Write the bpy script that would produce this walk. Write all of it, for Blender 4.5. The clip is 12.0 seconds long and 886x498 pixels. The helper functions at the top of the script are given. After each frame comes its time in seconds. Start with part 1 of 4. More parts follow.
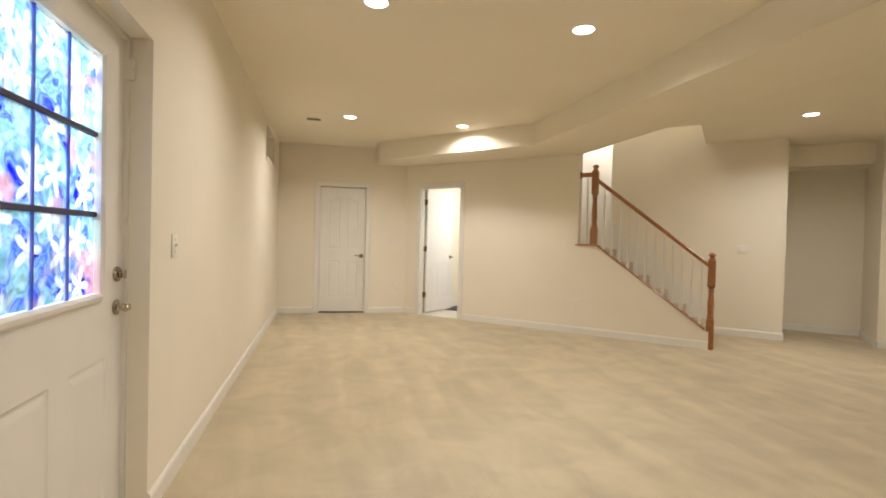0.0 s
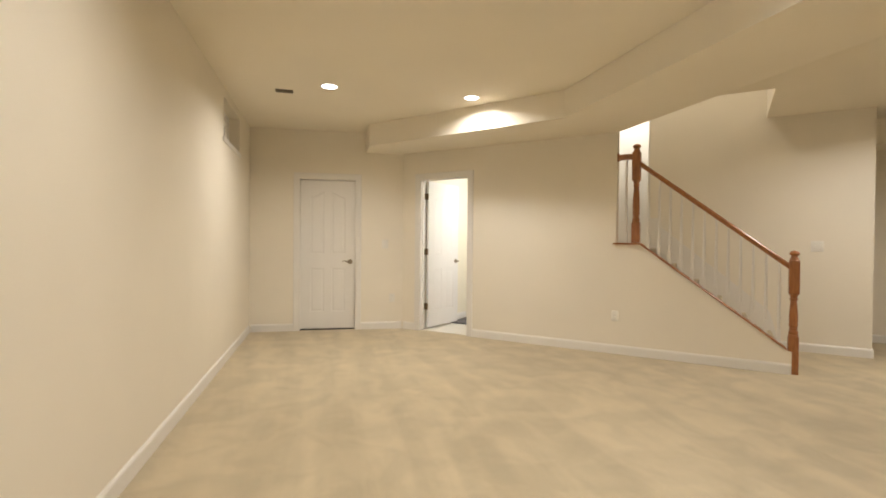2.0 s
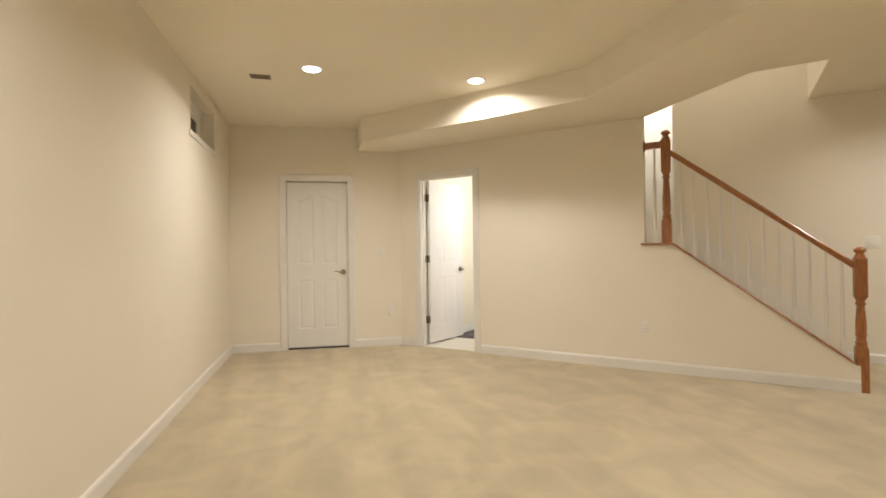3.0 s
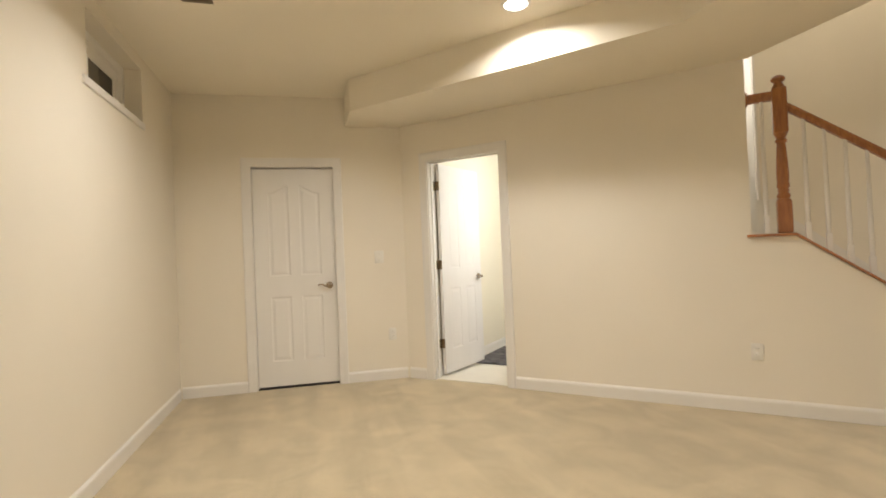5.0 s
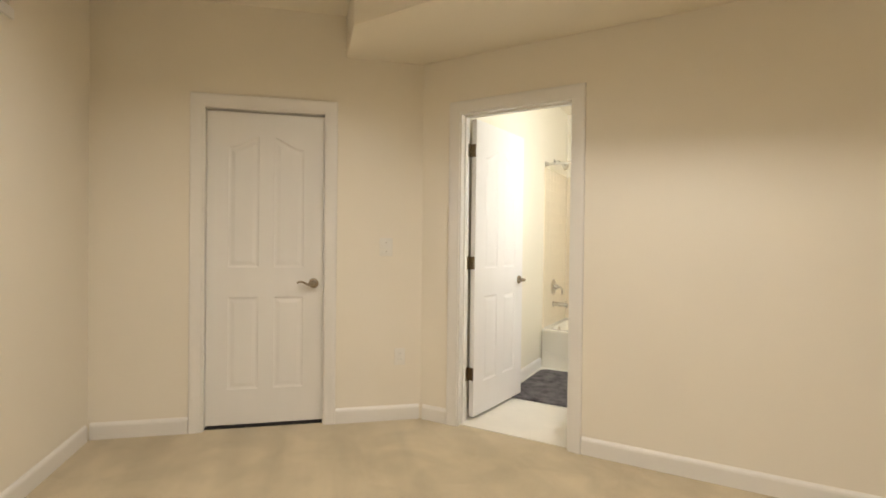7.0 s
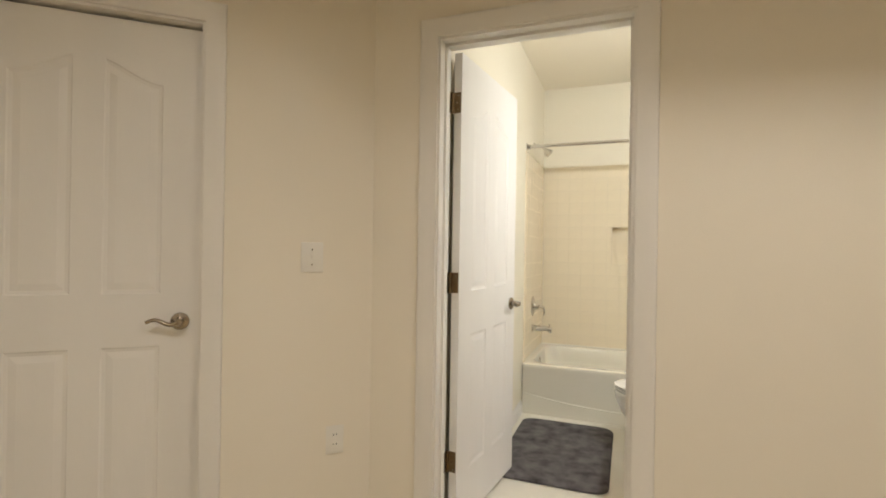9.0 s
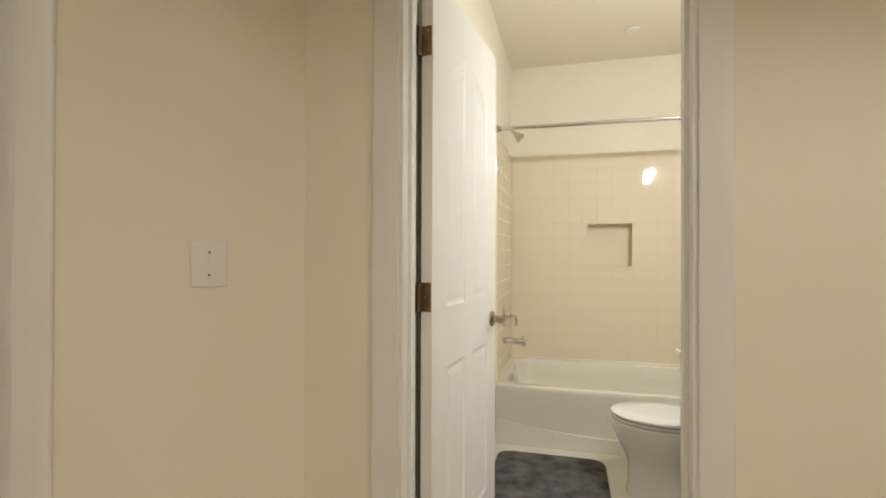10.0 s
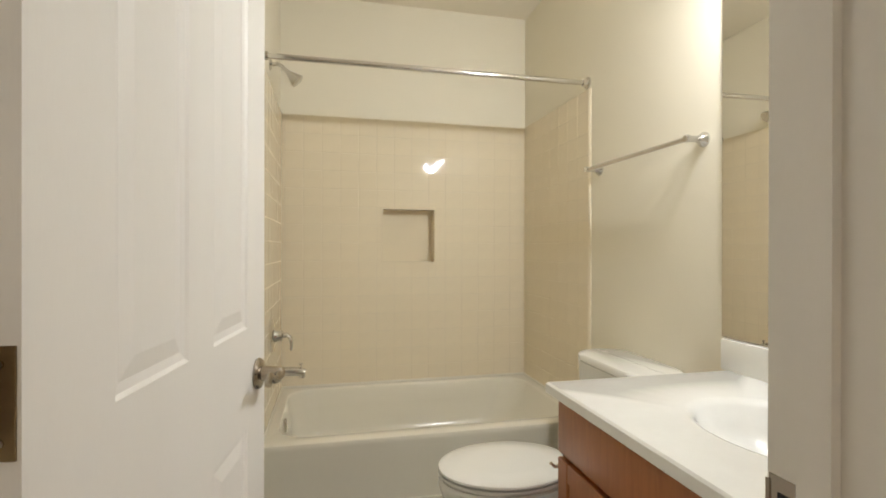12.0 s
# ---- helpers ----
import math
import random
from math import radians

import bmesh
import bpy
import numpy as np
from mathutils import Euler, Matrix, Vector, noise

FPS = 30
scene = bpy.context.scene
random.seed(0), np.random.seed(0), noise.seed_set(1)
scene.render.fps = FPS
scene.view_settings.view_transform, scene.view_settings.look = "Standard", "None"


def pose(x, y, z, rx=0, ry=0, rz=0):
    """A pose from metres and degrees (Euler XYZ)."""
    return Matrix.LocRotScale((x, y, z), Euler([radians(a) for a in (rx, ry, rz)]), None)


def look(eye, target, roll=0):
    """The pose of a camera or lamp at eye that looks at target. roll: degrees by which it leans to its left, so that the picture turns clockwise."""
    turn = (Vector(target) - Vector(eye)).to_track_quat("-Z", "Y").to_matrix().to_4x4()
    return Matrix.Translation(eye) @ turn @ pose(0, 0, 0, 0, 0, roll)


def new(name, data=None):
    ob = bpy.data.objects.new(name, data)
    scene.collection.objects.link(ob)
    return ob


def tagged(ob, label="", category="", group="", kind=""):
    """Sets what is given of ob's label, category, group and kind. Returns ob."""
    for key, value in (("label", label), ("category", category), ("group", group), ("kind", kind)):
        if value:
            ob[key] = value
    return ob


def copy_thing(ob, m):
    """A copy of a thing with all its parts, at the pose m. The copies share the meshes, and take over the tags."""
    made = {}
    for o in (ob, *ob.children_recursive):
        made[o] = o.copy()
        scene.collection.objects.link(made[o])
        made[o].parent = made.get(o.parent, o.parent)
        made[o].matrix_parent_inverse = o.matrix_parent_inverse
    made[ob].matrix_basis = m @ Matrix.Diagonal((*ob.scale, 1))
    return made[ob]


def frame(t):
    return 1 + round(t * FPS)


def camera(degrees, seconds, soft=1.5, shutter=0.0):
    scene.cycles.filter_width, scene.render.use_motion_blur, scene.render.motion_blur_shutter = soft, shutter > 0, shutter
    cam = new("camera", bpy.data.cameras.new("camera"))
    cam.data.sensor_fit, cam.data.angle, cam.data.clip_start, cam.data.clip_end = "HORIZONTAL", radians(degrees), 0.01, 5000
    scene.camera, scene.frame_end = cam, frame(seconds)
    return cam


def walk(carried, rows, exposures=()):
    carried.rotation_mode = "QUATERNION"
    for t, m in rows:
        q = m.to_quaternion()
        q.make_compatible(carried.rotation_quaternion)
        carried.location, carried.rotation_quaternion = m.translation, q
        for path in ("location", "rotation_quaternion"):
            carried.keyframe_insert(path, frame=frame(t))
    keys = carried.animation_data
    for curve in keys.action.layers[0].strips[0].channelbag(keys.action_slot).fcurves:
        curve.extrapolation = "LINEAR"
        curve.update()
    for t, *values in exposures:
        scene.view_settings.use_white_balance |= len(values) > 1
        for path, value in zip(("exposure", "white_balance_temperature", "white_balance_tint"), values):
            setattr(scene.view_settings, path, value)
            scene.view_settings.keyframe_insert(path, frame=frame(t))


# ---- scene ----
cam = camera(85.1, 12.0, soft=1.8)
PATH = [
    (0, (0.515, -0.570, 1.215), (-0.508, 1.148, 1.177), 1.5),
    (0.5, (0.360, -0.298, 1.194), (-0.661, 1.421, 1.151), 1.5),
    (1, (0.191, -0.048, 1.179), (-0.841, 1.664, 1.139), 1.3),
    (1.5, (0.012, 0.212, 1.195), (-1.015, 1.928, 1.155), 0.9),
    (2, (-0.212, 0.478, 1.192), (-1.229, 2.2, 1.165), 0.5),
    (2.5, (-0.397, 0.755, 1.156), (-1.44, 2.461, 1.154), -0.1),
    (3, (-0.581, 1.035, 1.156), (-1.599, 2.757, 1.165), -0.8),
    (5, (-1.53, 2.091, 1.152), (-2.501, 3.84, 1.178), -2.4),
    (5.5, (-1.733, 2.376, 1.149), (-2.723, 4.114, 1.167), -1.8),
    (6, (-1.97, 2.628, 1.172), (-2.965, 4.363, 1.175), -1.0),
    (6.5, (-2.16, 2.923, 1.19), (-3.164, 4.653, 1.177), -0.1),
    (7, (-2.394, 3.2, 1.185), (-3.373, 4.943, 1.166), 0.7),
    (7.2, (-2.458, 3.285, 1.196), (-3.424, 5.036, 1.167), 0.6),
    (8.8, (-3.087, 4.124, 1.213), (-3.834, 5.979, 1.208), 1.1),
    (9, (-3.151, 4.239, 1.201), (-3.864, 6.108, 1.204), 0.9),
    (9.5, (-3.297, 4.528, 1.192), (-3.907, 6.433, 1.204), 0.4),
    (10, (-3.421, 4.799, 1.195), (-3.928, 6.734, 1.208), 0.2),
    (10.5, (-3.51, 5.071, 1.18), (-3.832, 7.045, 1.196), -0.1),
    (11, (-3.555, 5.335, 1.179), (-3.617, 7.334, 1.183), -0.1),
    (11.5, (-3.572, 5.554, 1.171), (-3.4, 7.547, 1.173), -0.1),
    (12, (-3.586, 5.752, 1.179), (-3.139, 7.700, 1.175), 0.1),
]
EXPOSURES = [(0.0, 0.0), (6.0, 0.0), (7.2, -0.1), (8.8, -0.36), (9.5, -0.44), (10.5, -0.57), (11.2, -0.66), (12.0, -0.76)]
walk(cam, [(t, look(eye, target, roll)) for t, eye, target, roll in PATH], EXPOSURES)

# ---------------------------------------------------------------- world and lights
CEIL = 2.70
F0 = -0.025                           # top of the carpet
RS = pose(0, 0, 0, 0, 0, 45)          # frame of the slanted part: x = r (along the closet wall), y = s (along the outer wall)


def rs(r, s):
    return ((r - s) * 0.70711, (r + s) * 0.70711)


world = bpy.data.worlds.new("world")
scene.world = world
world.use_nodes = True
wn = world.node_tree.nodes
sky = wn.new("ShaderNodeTexSky")
sky.sky_type, sky.sun_disc = "NISHITA", False
sky.sun_elevation, sky.sun_rotation = radians(40), radians(200)
wn["Background"].inputs[1].default_value = 0.08
world.node_tree.links.new(sky.outputs[0], wn["Background"].inputs[0])

WARM, BATHLIGHT = (1.0, 0.94, 0.878), (0.972, 0.99, 1.015)
# the last one, at (2.9, 4.4), is unseen, added to fill the right side
DOWNLIGHTS = [rs(0.27, 2.32), rs(1.70, 2.28), rs(0.28, 5.33), rs(1.72, 5.30), (1.23, 6.07),
              rs(0.28, -0.70), rs(1.72, -0.70), (2.9, 4.4)]
DIMMED = [0.78, 0.95, 1.1, 0.85, 1.2, 0.9, 0.9, 0.6]          # how far each lamp is turned up
LAMP_W, BATH_W, STAIR_W, DAY_W, SKY_W = 18.6, 1.2, 12.0, 9.0, 330.0


def lamp(name, kind, place, energy, colour, size=0.14, target=None, size_y=None, spread=180):
    data = bpy.data.lights.new(name, kind)
    data.energy, data.color = energy, colour
    if kind == "AREA":
        data.shape, data.size = ("RECTANGLE", size) if size_y else ("DISK", size)
        data.spread = radians(spread)
        if size_y:
            data.size_y = size_y
    else:
        data.shadow_soft_size = size
    ob = new(name, data)
    ob.matrix_world = look(place, target) if target else Matrix.Translation(place)
    return ob


for (lx, ly), dim in zip(DOWNLIGHTS, DIMMED):
    lamp("downlight_lamp", "AREA", (lx, ly, CEIL - 0.012), LAMP_W * dim, WARM, 0.15, spread=153)
for ly in (6.26, 6.53, 6.80):
    lamp("vanity_lamp", "POINT", (-2.45, ly, 2.10), BATH_W * 0.9, BATHLIGHT, 0.035)
    # added area lamp before each bulb, throws light away from the mirror wall
    lamp("vanity_fill", "AREA", (-2.51, ly, 2.09), BATH_W * 7.9, BATHLIGHT, 0.042, (-3.2, 8.1, 1.15), spread=180)
# unseen lamp, added to make the hall doorway bright
lamp("hall_fill", "AREA", (-1.55, 7.95, 3.45), STAIR_W, (1.0, 0.95, 0.88), 0.3)
# unseen lamp, added and aimed to brighten the stair opening's end wall
lamp("stairwell_fill", "AREA", (-1.2, 6.75, 4.6), 16.0, (1.0, 0.92, 0.80), 0.3, (0.3, 6.8, 2.9))
dx, dy = rs(-1.15, 1.01)
tx, ty = rs(0.0, 1.01)
lamp("daylight", "AREA", (dx, dy, 1.43), DAY_W, (0.80, 0.90, 1.0), 0.75, (tx, ty, 1.2), 1.05)
# added unseen lamp, stands in for sky light falling through the door glass
lamp("sky_fill", "AREA", (*rs(-2.2, 0.6), 2.75), SKY_W, (0.74, 0.80, 1.0), 0.9, (*rs(0.7, 1.6), 0.0))

# ---------------------------------------------------------------- materials


def material(name, colour, rough=0.6, metal=0.0, vary=0.06, scale=3.0, grain=60.0, bump=0.05, coat=0.0, dist=0.002, spec=0.5, stretch=(1, 1, 1)):
    """A painted, plastered, glazed or metal surface with cloudy variation, fine grain and a little relief."""
    m = bpy.data.materials.new(name)
    m.use_nodes = True
    nt = m.node_tree
    n, l = nt.nodes, nt.links
    b = n["Principled BSDF"]
    b.inputs["Roughness"].default_value, b.inputs["Metallic"].default_value = rough, metal
    b.inputs["Coat Weight"].default_value, b.inputs["Coat Roughness"].default_value = coat, 0.08
    b.inputs["Specular IOR Level"].default_value = spec
    co = n.new("ShaderNodeTexCoord")
    mp = n.new("ShaderNodeMapping")
    mp.inputs["Scale"].default_value = stretch
    l.new(co.outputs["Object"], mp.inputs["Vector"])
    big, fine = n.new("ShaderNodeTexNoise"), n.new("ShaderNodeTexNoise")
    big.inputs["Scale"].default_value, big.inputs["Detail"].default_value = scale, 4
    fine.inputs["Scale"].default_value, fine.inputs["Detail"].default_value = grain, 3
    l.new(mp.outputs[0], big.inputs["Vector"])
    l.new(mp.outputs[0], fine.inputs["Vector"])
    ad = n.new("ShaderNodeMath")
    ad.operation = "MULTIPLY_ADD"
    ad.inputs[1].default_value = 0.35
    l.new(fine.outputs[0], ad.inputs[0])
    l.new(big.outputs[0], ad.inputs[2])
    ramp = n.new("ShaderNodeMapRange")
    ramp.inputs[1].default_value, ramp.inputs[2].default_value = 0.35, 1.0
    ramp.inputs[3].default_value, ramp.inputs[4].default_value = 1 - vary, 1 + vary
    l.new(ad.outputs[0], ramp.inputs[0])
    mix = n.new("ShaderNodeVectorMath")
    mix.operation = "SCALE"
    mix.inputs[0].default_value = colour
    l.new(ramp.outputs[0], mix.inputs["Scale"])
    l.new(mix.outputs[0], b.inputs["Base Color"])
    if bump:
        bp = n.new("ShaderNodeBump")
        bp.inputs["Strength"].default_value, bp.inputs["Distance"].default_value = bump, dist
        l.new(fine.outputs[0], bp.inputs["Height"])
        l.new(bp.outputs[0], b.inputs["Normal"])
    return m


def wood(name, dark, light, rough=0.35):
    m = bpy.data.materials.new(name)
    m.use_nodes = True
    n, l = m.node_tree.nodes, m.node_tree.links
    b = n["Principled BSDF"]
    b.inputs["Roughness"].default_value, b.inputs["Coat Weight"].default_value = rough, 0.25
    b.inputs["Coat Roughness"].default_value = 0.2
    co, mp = n.new("ShaderNodeTexCoord"), n.new("ShaderNodeMapping")
    mp.inputs["Scale"].default_value = (9, 9, 1.2)
    no = n.new("ShaderNodeTexNoise")
    no.inputs["Scale"].default_value, no.inputs["Detail"].default_value, no.inputs["Distortion"].default_value = 6, 6, 0.8
    ra = n.new("ShaderNodeValToRGB")
    ra.color_ramp.elements[0].position, ra.color_ramp.elements[1].position = 0.3, 0.72
    ra.color_ramp.elements[0].color, ra.color_ramp.elements[1].color = (*dark, 1), (*light, 1)
    bp = n.new("ShaderNodeBump")
    bp.inputs["Strength"].default_value, bp.inputs["Distance"].default_value = 0.1, 0.001
    l.new(co.outputs["Object"], mp.inputs["Vector"])
    l.new(mp.outputs[0], no.inputs["Vector"])
    l.new(no.outputs[0], ra.inputs[0])
    l.new(ra.outputs[0], b.inputs["Base Color"])
    l.new(no.outputs[0], bp.inputs["Height"])
    l.new(bp.outputs[0], b.inputs["Normal"])
    return m


def carpet_material(name, colour):
    """Cut-pile carpet: tuft relief, mottling, and the brushed sweeps that a vacuum cleaner leaves."""
    m = bpy.data.materials.new(name)
    m.use_nodes = True
    n, l = m.node_tree.nodes, m.node_tree.links
    b = n["Principled BSDF"]
    b.inputs["Roughness"].default_value, b.inputs["Specular IOR Level"].default_value = 0.95, 0.1
    b.inputs["Sheen Weight"].default_value = 0.25
    co = n.new("ShaderNodeTexCoord")

    def strokes(turn, wide, long, scale, warp):
        """Long brushed lanes in one direction."""
        mp = n.new("ShaderNodeMapping")
        mp.vector_type = "TEXTURE"
        mp.inputs["Rotation"].default_value = (0, 0, radians(turn))
        mp.inputs["Scale"].default_value = (wide, long, 1)
        tex = n.new("ShaderNodeTexNoise")
        tex.inputs["Scale"].default_value, tex.inputs["Detail"].default_value, tex.inputs["Distortion"].default_value = scale, 3, warp
        l.new(co.outputs["Object"], mp.inputs["Vector"])
        l.new(mp.outputs[0], tex.inputs["Vector"])
        return tex

    along, across = strokes(43, 0.26, 2.8, 1.2, 0.15), strokes(52, 0.30, 2.4, 1.2, 0.2)
    where, mott, tuft = (n.new("ShaderNodeTexNoise") for _ in range(3))
    where.inputs["Scale"].default_value, where.inputs["Detail"].default_value = 0.55, 2
    mott.inputs["Scale"].default_value, mott.inputs["Detail"].default_value, mott.inputs["Distortion"].default_value = 3.2, 5, 0.8
    tuft.inputs["Scale"].default_value, tuft.inputs["Detail"].default_value = 260, 2
    for t in (where, mott, tuft):
        l.new(co.outputs["Object"], t.inputs["Vector"])
    pick = n.new("ShaderNodeMapRange")
    pick.inputs[1].default_value, pick.inputs[2].default_value = 0.44, 0.56
    l.new(where.outputs[0], pick.inputs[0])
    sweep = n.new("ShaderNodeMix")
    l.new(pick.outputs[0], sweep.inputs["Factor"])
    l.new(along.outputs[0], sweep.inputs["A"])
    l.new(across.outputs[0], sweep.inputs["B"])
    values = []
    for tex, lo, hi, amount in ((sweep, 0.40, 0.60, 0.075), (mott, 0.38, 0.62, 0.075), (tuft, 0.2, 0.8, 0.10)):
        mr = n.new("ShaderNodeMapRange")
        mr.inputs[1].default_value, mr.inputs[2].default_value = lo, hi
        mr.inputs[3].default_value, mr.inputs[4].default_value = 1 - amount, 1 + amount
        l.new(tex.outputs[0], mr.inputs[0])
        values.append(mr)
    m1, m2 = n.new("ShaderNodeMath"), n.new("ShaderNodeMath")
    m1.operation = m2.operation = "MULTIPLY"
    l.new(values[0].outputs[0], m1.inputs[0])
    l.new(values[1].outputs[0], m1.inputs[1])
    l.new(m1.outputs[0], m2.inputs[0])
    l.new(values[2].outputs[0], m2.inputs[1])
    sc = n.new("ShaderNodeVectorMath")
    sc.operation = "SCALE"
    sc.inputs[0].default_value = colour
    l.new(m2.outputs[0], sc.inputs["Scale"])
    l.new(sc.outputs[0], b.inputs["Base Color"])
    bp = n.new("ShaderNodeBump")
    bp.inputs["Strength"].default_value, bp.inputs["Distance"].default_value = 0.5, 0.006
    l.new(tuft.outputs[0], bp.inputs["Height"])
    l.new(bp.outputs[0], b.inputs["Normal"])
    return m


def stained_film(name):
    """Translucent film with white star flowers over blue, aqua and rose patches, lit from outside."""
    m = bpy.data.materials.new(name)
    m.use_nodes = True
    n, l = m.node_tree.nodes, m.node_tree.links
    out = n["Material Output"]
    n.remove(n["Principled BSDF"])

    def math_node(op, a, b=None, c=None):
        k = n.new("ShaderNodeMath")
        k.operation = op
        for i, v in enumerate((a, b, c)):
            if v is None:
                continue
            if isinstance(v, (int, float)):
                k.inputs[i].default_value = v
            else:
                l.new(v, k.inputs[i])
        return k.outputs[0]

    co = n.new("ShaderNodeTexCoord")
    sep = n.new("ShaderNodeSeparateXYZ")
    l.new(co.outputs["Object"], sep.inputs[0])
    flat = n.new("ShaderNodeCombineXYZ")
    l.new(sep.outputs[0], flat.inputs[0])
    l.new(sep.outputs[2], flat.inputs[1])
    # flowers: one per cell, five pointed petals
    vo = n.new("ShaderNodeTexVoronoi")
    vo.voronoi_dimensions = "2D"
    vo.inputs["Scale"].default_value, vo.inputs["Randomness"].default_value = 6.5, 0.75
    l.new(flat.outputs[0], vo.inputs["Vector"])
    df = n.new("ShaderNodeVectorMath")
    df.operation = "SUBTRACT"
    l.new(flat.outputs[0], df.inputs[0])
    l.new(vo.outputs["Position"], df.inputs[1])
    ds = n.new("ShaderNodeSeparateXYZ")
    l.new(df.outputs[0], ds.inputs[0])
    ang = math_node("ARCTAN2", ds.outputs[1], ds.outputs[0])
    rad = n.new("ShaderNodeVectorMath")
    rad.operation = "LENGTH"
    l.new(df.outputs[0], rad.inputs[0])
    pet = math_node("MULTIPLY_ADD", math_node("COSINE", math_node("MULTIPLY", ang, 5)), 0.027, 0.047)
    # soft washes of colour: pale aqua above, bluer and rosier towards the foot
    warp = n.new("ShaderNodeTexNoise")
    warp.inputs["Scale"].default_value = 8
    l.new(flat.outputs[0], warp.inputs["Vector"])
    wv = n.new("ShaderNodeVectorMath")
    wv.operation = "MULTIPLY_ADD"
    wv.inputs[1].default_value = (0.10, 0.10, 0)
    l.new(warp.outputs["Color"], wv.inputs[0])
    l.new(flat.outputs[0], wv.inputs[2])
    wash, rosy = n.new("ShaderNodeTexNoise"), n.new("ShaderNodeTexNoise")
    wash.inputs["Scale"].default_value, wash.inputs["Detail"].default_value, wash.inputs["Distortion"].default_value = 9, 2.5, 0.6
    rosy.inputs["Scale"].default_value, rosy.inputs["Detail"].default_value = 4.2, 2
    l.new(wv.outputs[0], wash.inputs["Vector"])
    l.new(flat.outputs[0], rosy.inputs["Vector"])
    deeper = math_node("MULTIPLY_ADD", sep.outputs[2], -0.16, 0.225)
    tone = math_node("ADD", wash.outputs[0], deeper)
    ra = n.new("ShaderNodeValToRGB")
    stops = [(0.38, (0.66, 0.82, 0.82)), (0.46, (0.42, 0.68, 0.74)), (0.52, (0.64, 0.80, 0.90)), (0.57, (0.22, 0.38, 0.90)),
             (0.61, (0.52, 0.68, 0.92)), (0.66, (0.09, 0.14, 0.86)), (0.74, (0.02, 0.03, 0.45))]
    el = ra.color_ramp.elements
    el[0].position, el[0].color = stops[0][0], (*stops[0][1], 1)
    el[1].position, el[1].color = stops[1][0], (*stops[1][1], 1)
    for p, c in stops[2:]:
        e = el.new(p)
        e.color = (*c, 1)
    l.new(tone, ra.inputs[0])
    rr = n.new("ShaderNodeMapRange")
    rr.inputs[1].default_value, rr.inputs[2].default_value = 0.56, 0.64
    l.new(rosy.outputs[0], rr.inputs[0])
    blush = n.new("ShaderNodeMix")
    blush.data_type = "RGBA"
    l.new(rr.outputs[0], blush.inputs["Factor"])
    l.new(ra.outputs[0], blush.inputs["A"])
    blush.inputs["B"].default_value = (0.86, 0.62, 0.68, 1)
    sm = n.new("ShaderNodeMapRange")
    sm.interpolation_type = "SMOOTHSTEP"
    sm.inputs[1].default_value, sm.inputs[2].default_value = -0.009, 0.007
    l.new(math_node("SUBTRACT", pet, rad.outputs["Value"]), sm.inputs[0])
    flower = sm.outputs[0]
    mx = n.new("ShaderNodeMix")
    mx.data_type = "RGBA"
    l.new(flower, mx.inputs["Factor"])
    l.new(blush.outputs["Result"], mx.inputs["A"])
    mx.inputs["B"].default_value = (0.93, 0.95, 0.92, 1)
    tr, gl, add = n.new("ShaderNodeBsdfTranslucent"), n.new("ShaderNodeBsdfGlossy"), n.new("ShaderNodeMixShader")
    gl.inputs["Roughness"].default_value = 0.15
    add.inputs[0].default_value = 0.05
    vein = n.new("ShaderNodeTexNoise")
    vein.inputs["Scale"].default_value, vein.inputs["Detail"].default_value = 38, 5
    l.new(wv.outputs[0], vein.inputs["Vector"])
    vr = n.new("ShaderNodeMapRange")
    vr.inputs[1].default_value, vr.inputs[2].default_value, vr.inputs[3].default_value, vr.inputs[4].default_value = 0.35, 0.65, 0.68, 1.0
    l.new(vein.outputs[0], vr.inputs[0])
    vs = n.new("ShaderNodeVectorMath")
    vs.operation = "SCALE"
    l.new(mx.outputs["Result"], vs.inputs[0])
    l.new(vr.outputs[0], vs.inputs["Scale"])
    l.new(vs.outputs[0], tr.inputs["Color"])
    clear, body = n.new("ShaderNodeBsdfTransparent"), n.new("ShaderNodeMixShader")
    body.inputs[0].default_value = 0.72
    l.new(vs.outputs[0], clear.inputs["Color"])
    l.new(tr.outputs[0], body.inputs[1])
    l.new(clear.outputs[0], body.inputs[2])
    l.new(body.outputs[0], add.inputs[1])
    l.new(gl.outputs[0], add.inputs[2])
    l.new(add.outputs[0], out.inputs["Surface"])
    return m


def glow(name, colour, strength):
    m = bpy.data.materials.new(name)
    m.use_nodes = True
    n, l = m.node_tree.nodes, m.node_tree.links
    e = n.new("ShaderNodeEmission")
    e.inputs[0].default_value, e.inputs[1].default_value = (*colour, 1), strength
    l.new(e.outputs[0], n["Material Output"].inputs["Surface"])
    return m


PAINT = material("cream_wall_paint", (0.83, 0.77, 0.655), 0.75, vary=0.03, scale=1.3, grain=180, bump=0.12, spec=0.3)
CEILING = material("ceiling_paint", (0.87, 0.805, 0.675), 0.9, vary=0.03, scale=1.1, grain=140, bump=0.15, spec=0.2)
BATHPAINT = material("bathroom_paint", (0.825, 0.77, 0.63), 0.6, vary=0.03, scale=1.3, grain=180, bump=0.1, spec=0.3)
TRIM = material("white_semigloss_trim", (0.80, 0.77, 0.715), 0.38, vary=0.03, scale=2.5, grain=90, bump=0.04)
DOORPAINT = material("white_door_paint", (0.80, 0.775, 0.73), 0.42, vary=0.03, scale=2.0, grain=120, bump=0.06, stretch=(3, 3, 0.4))
CARPET = carpet_material("beige_carpet", (0.515, 0.430, 0.286))
OAK = wood("red_oak_stain", (0.26, 0.092, 0.026), (0.42, 0.165, 0.050))
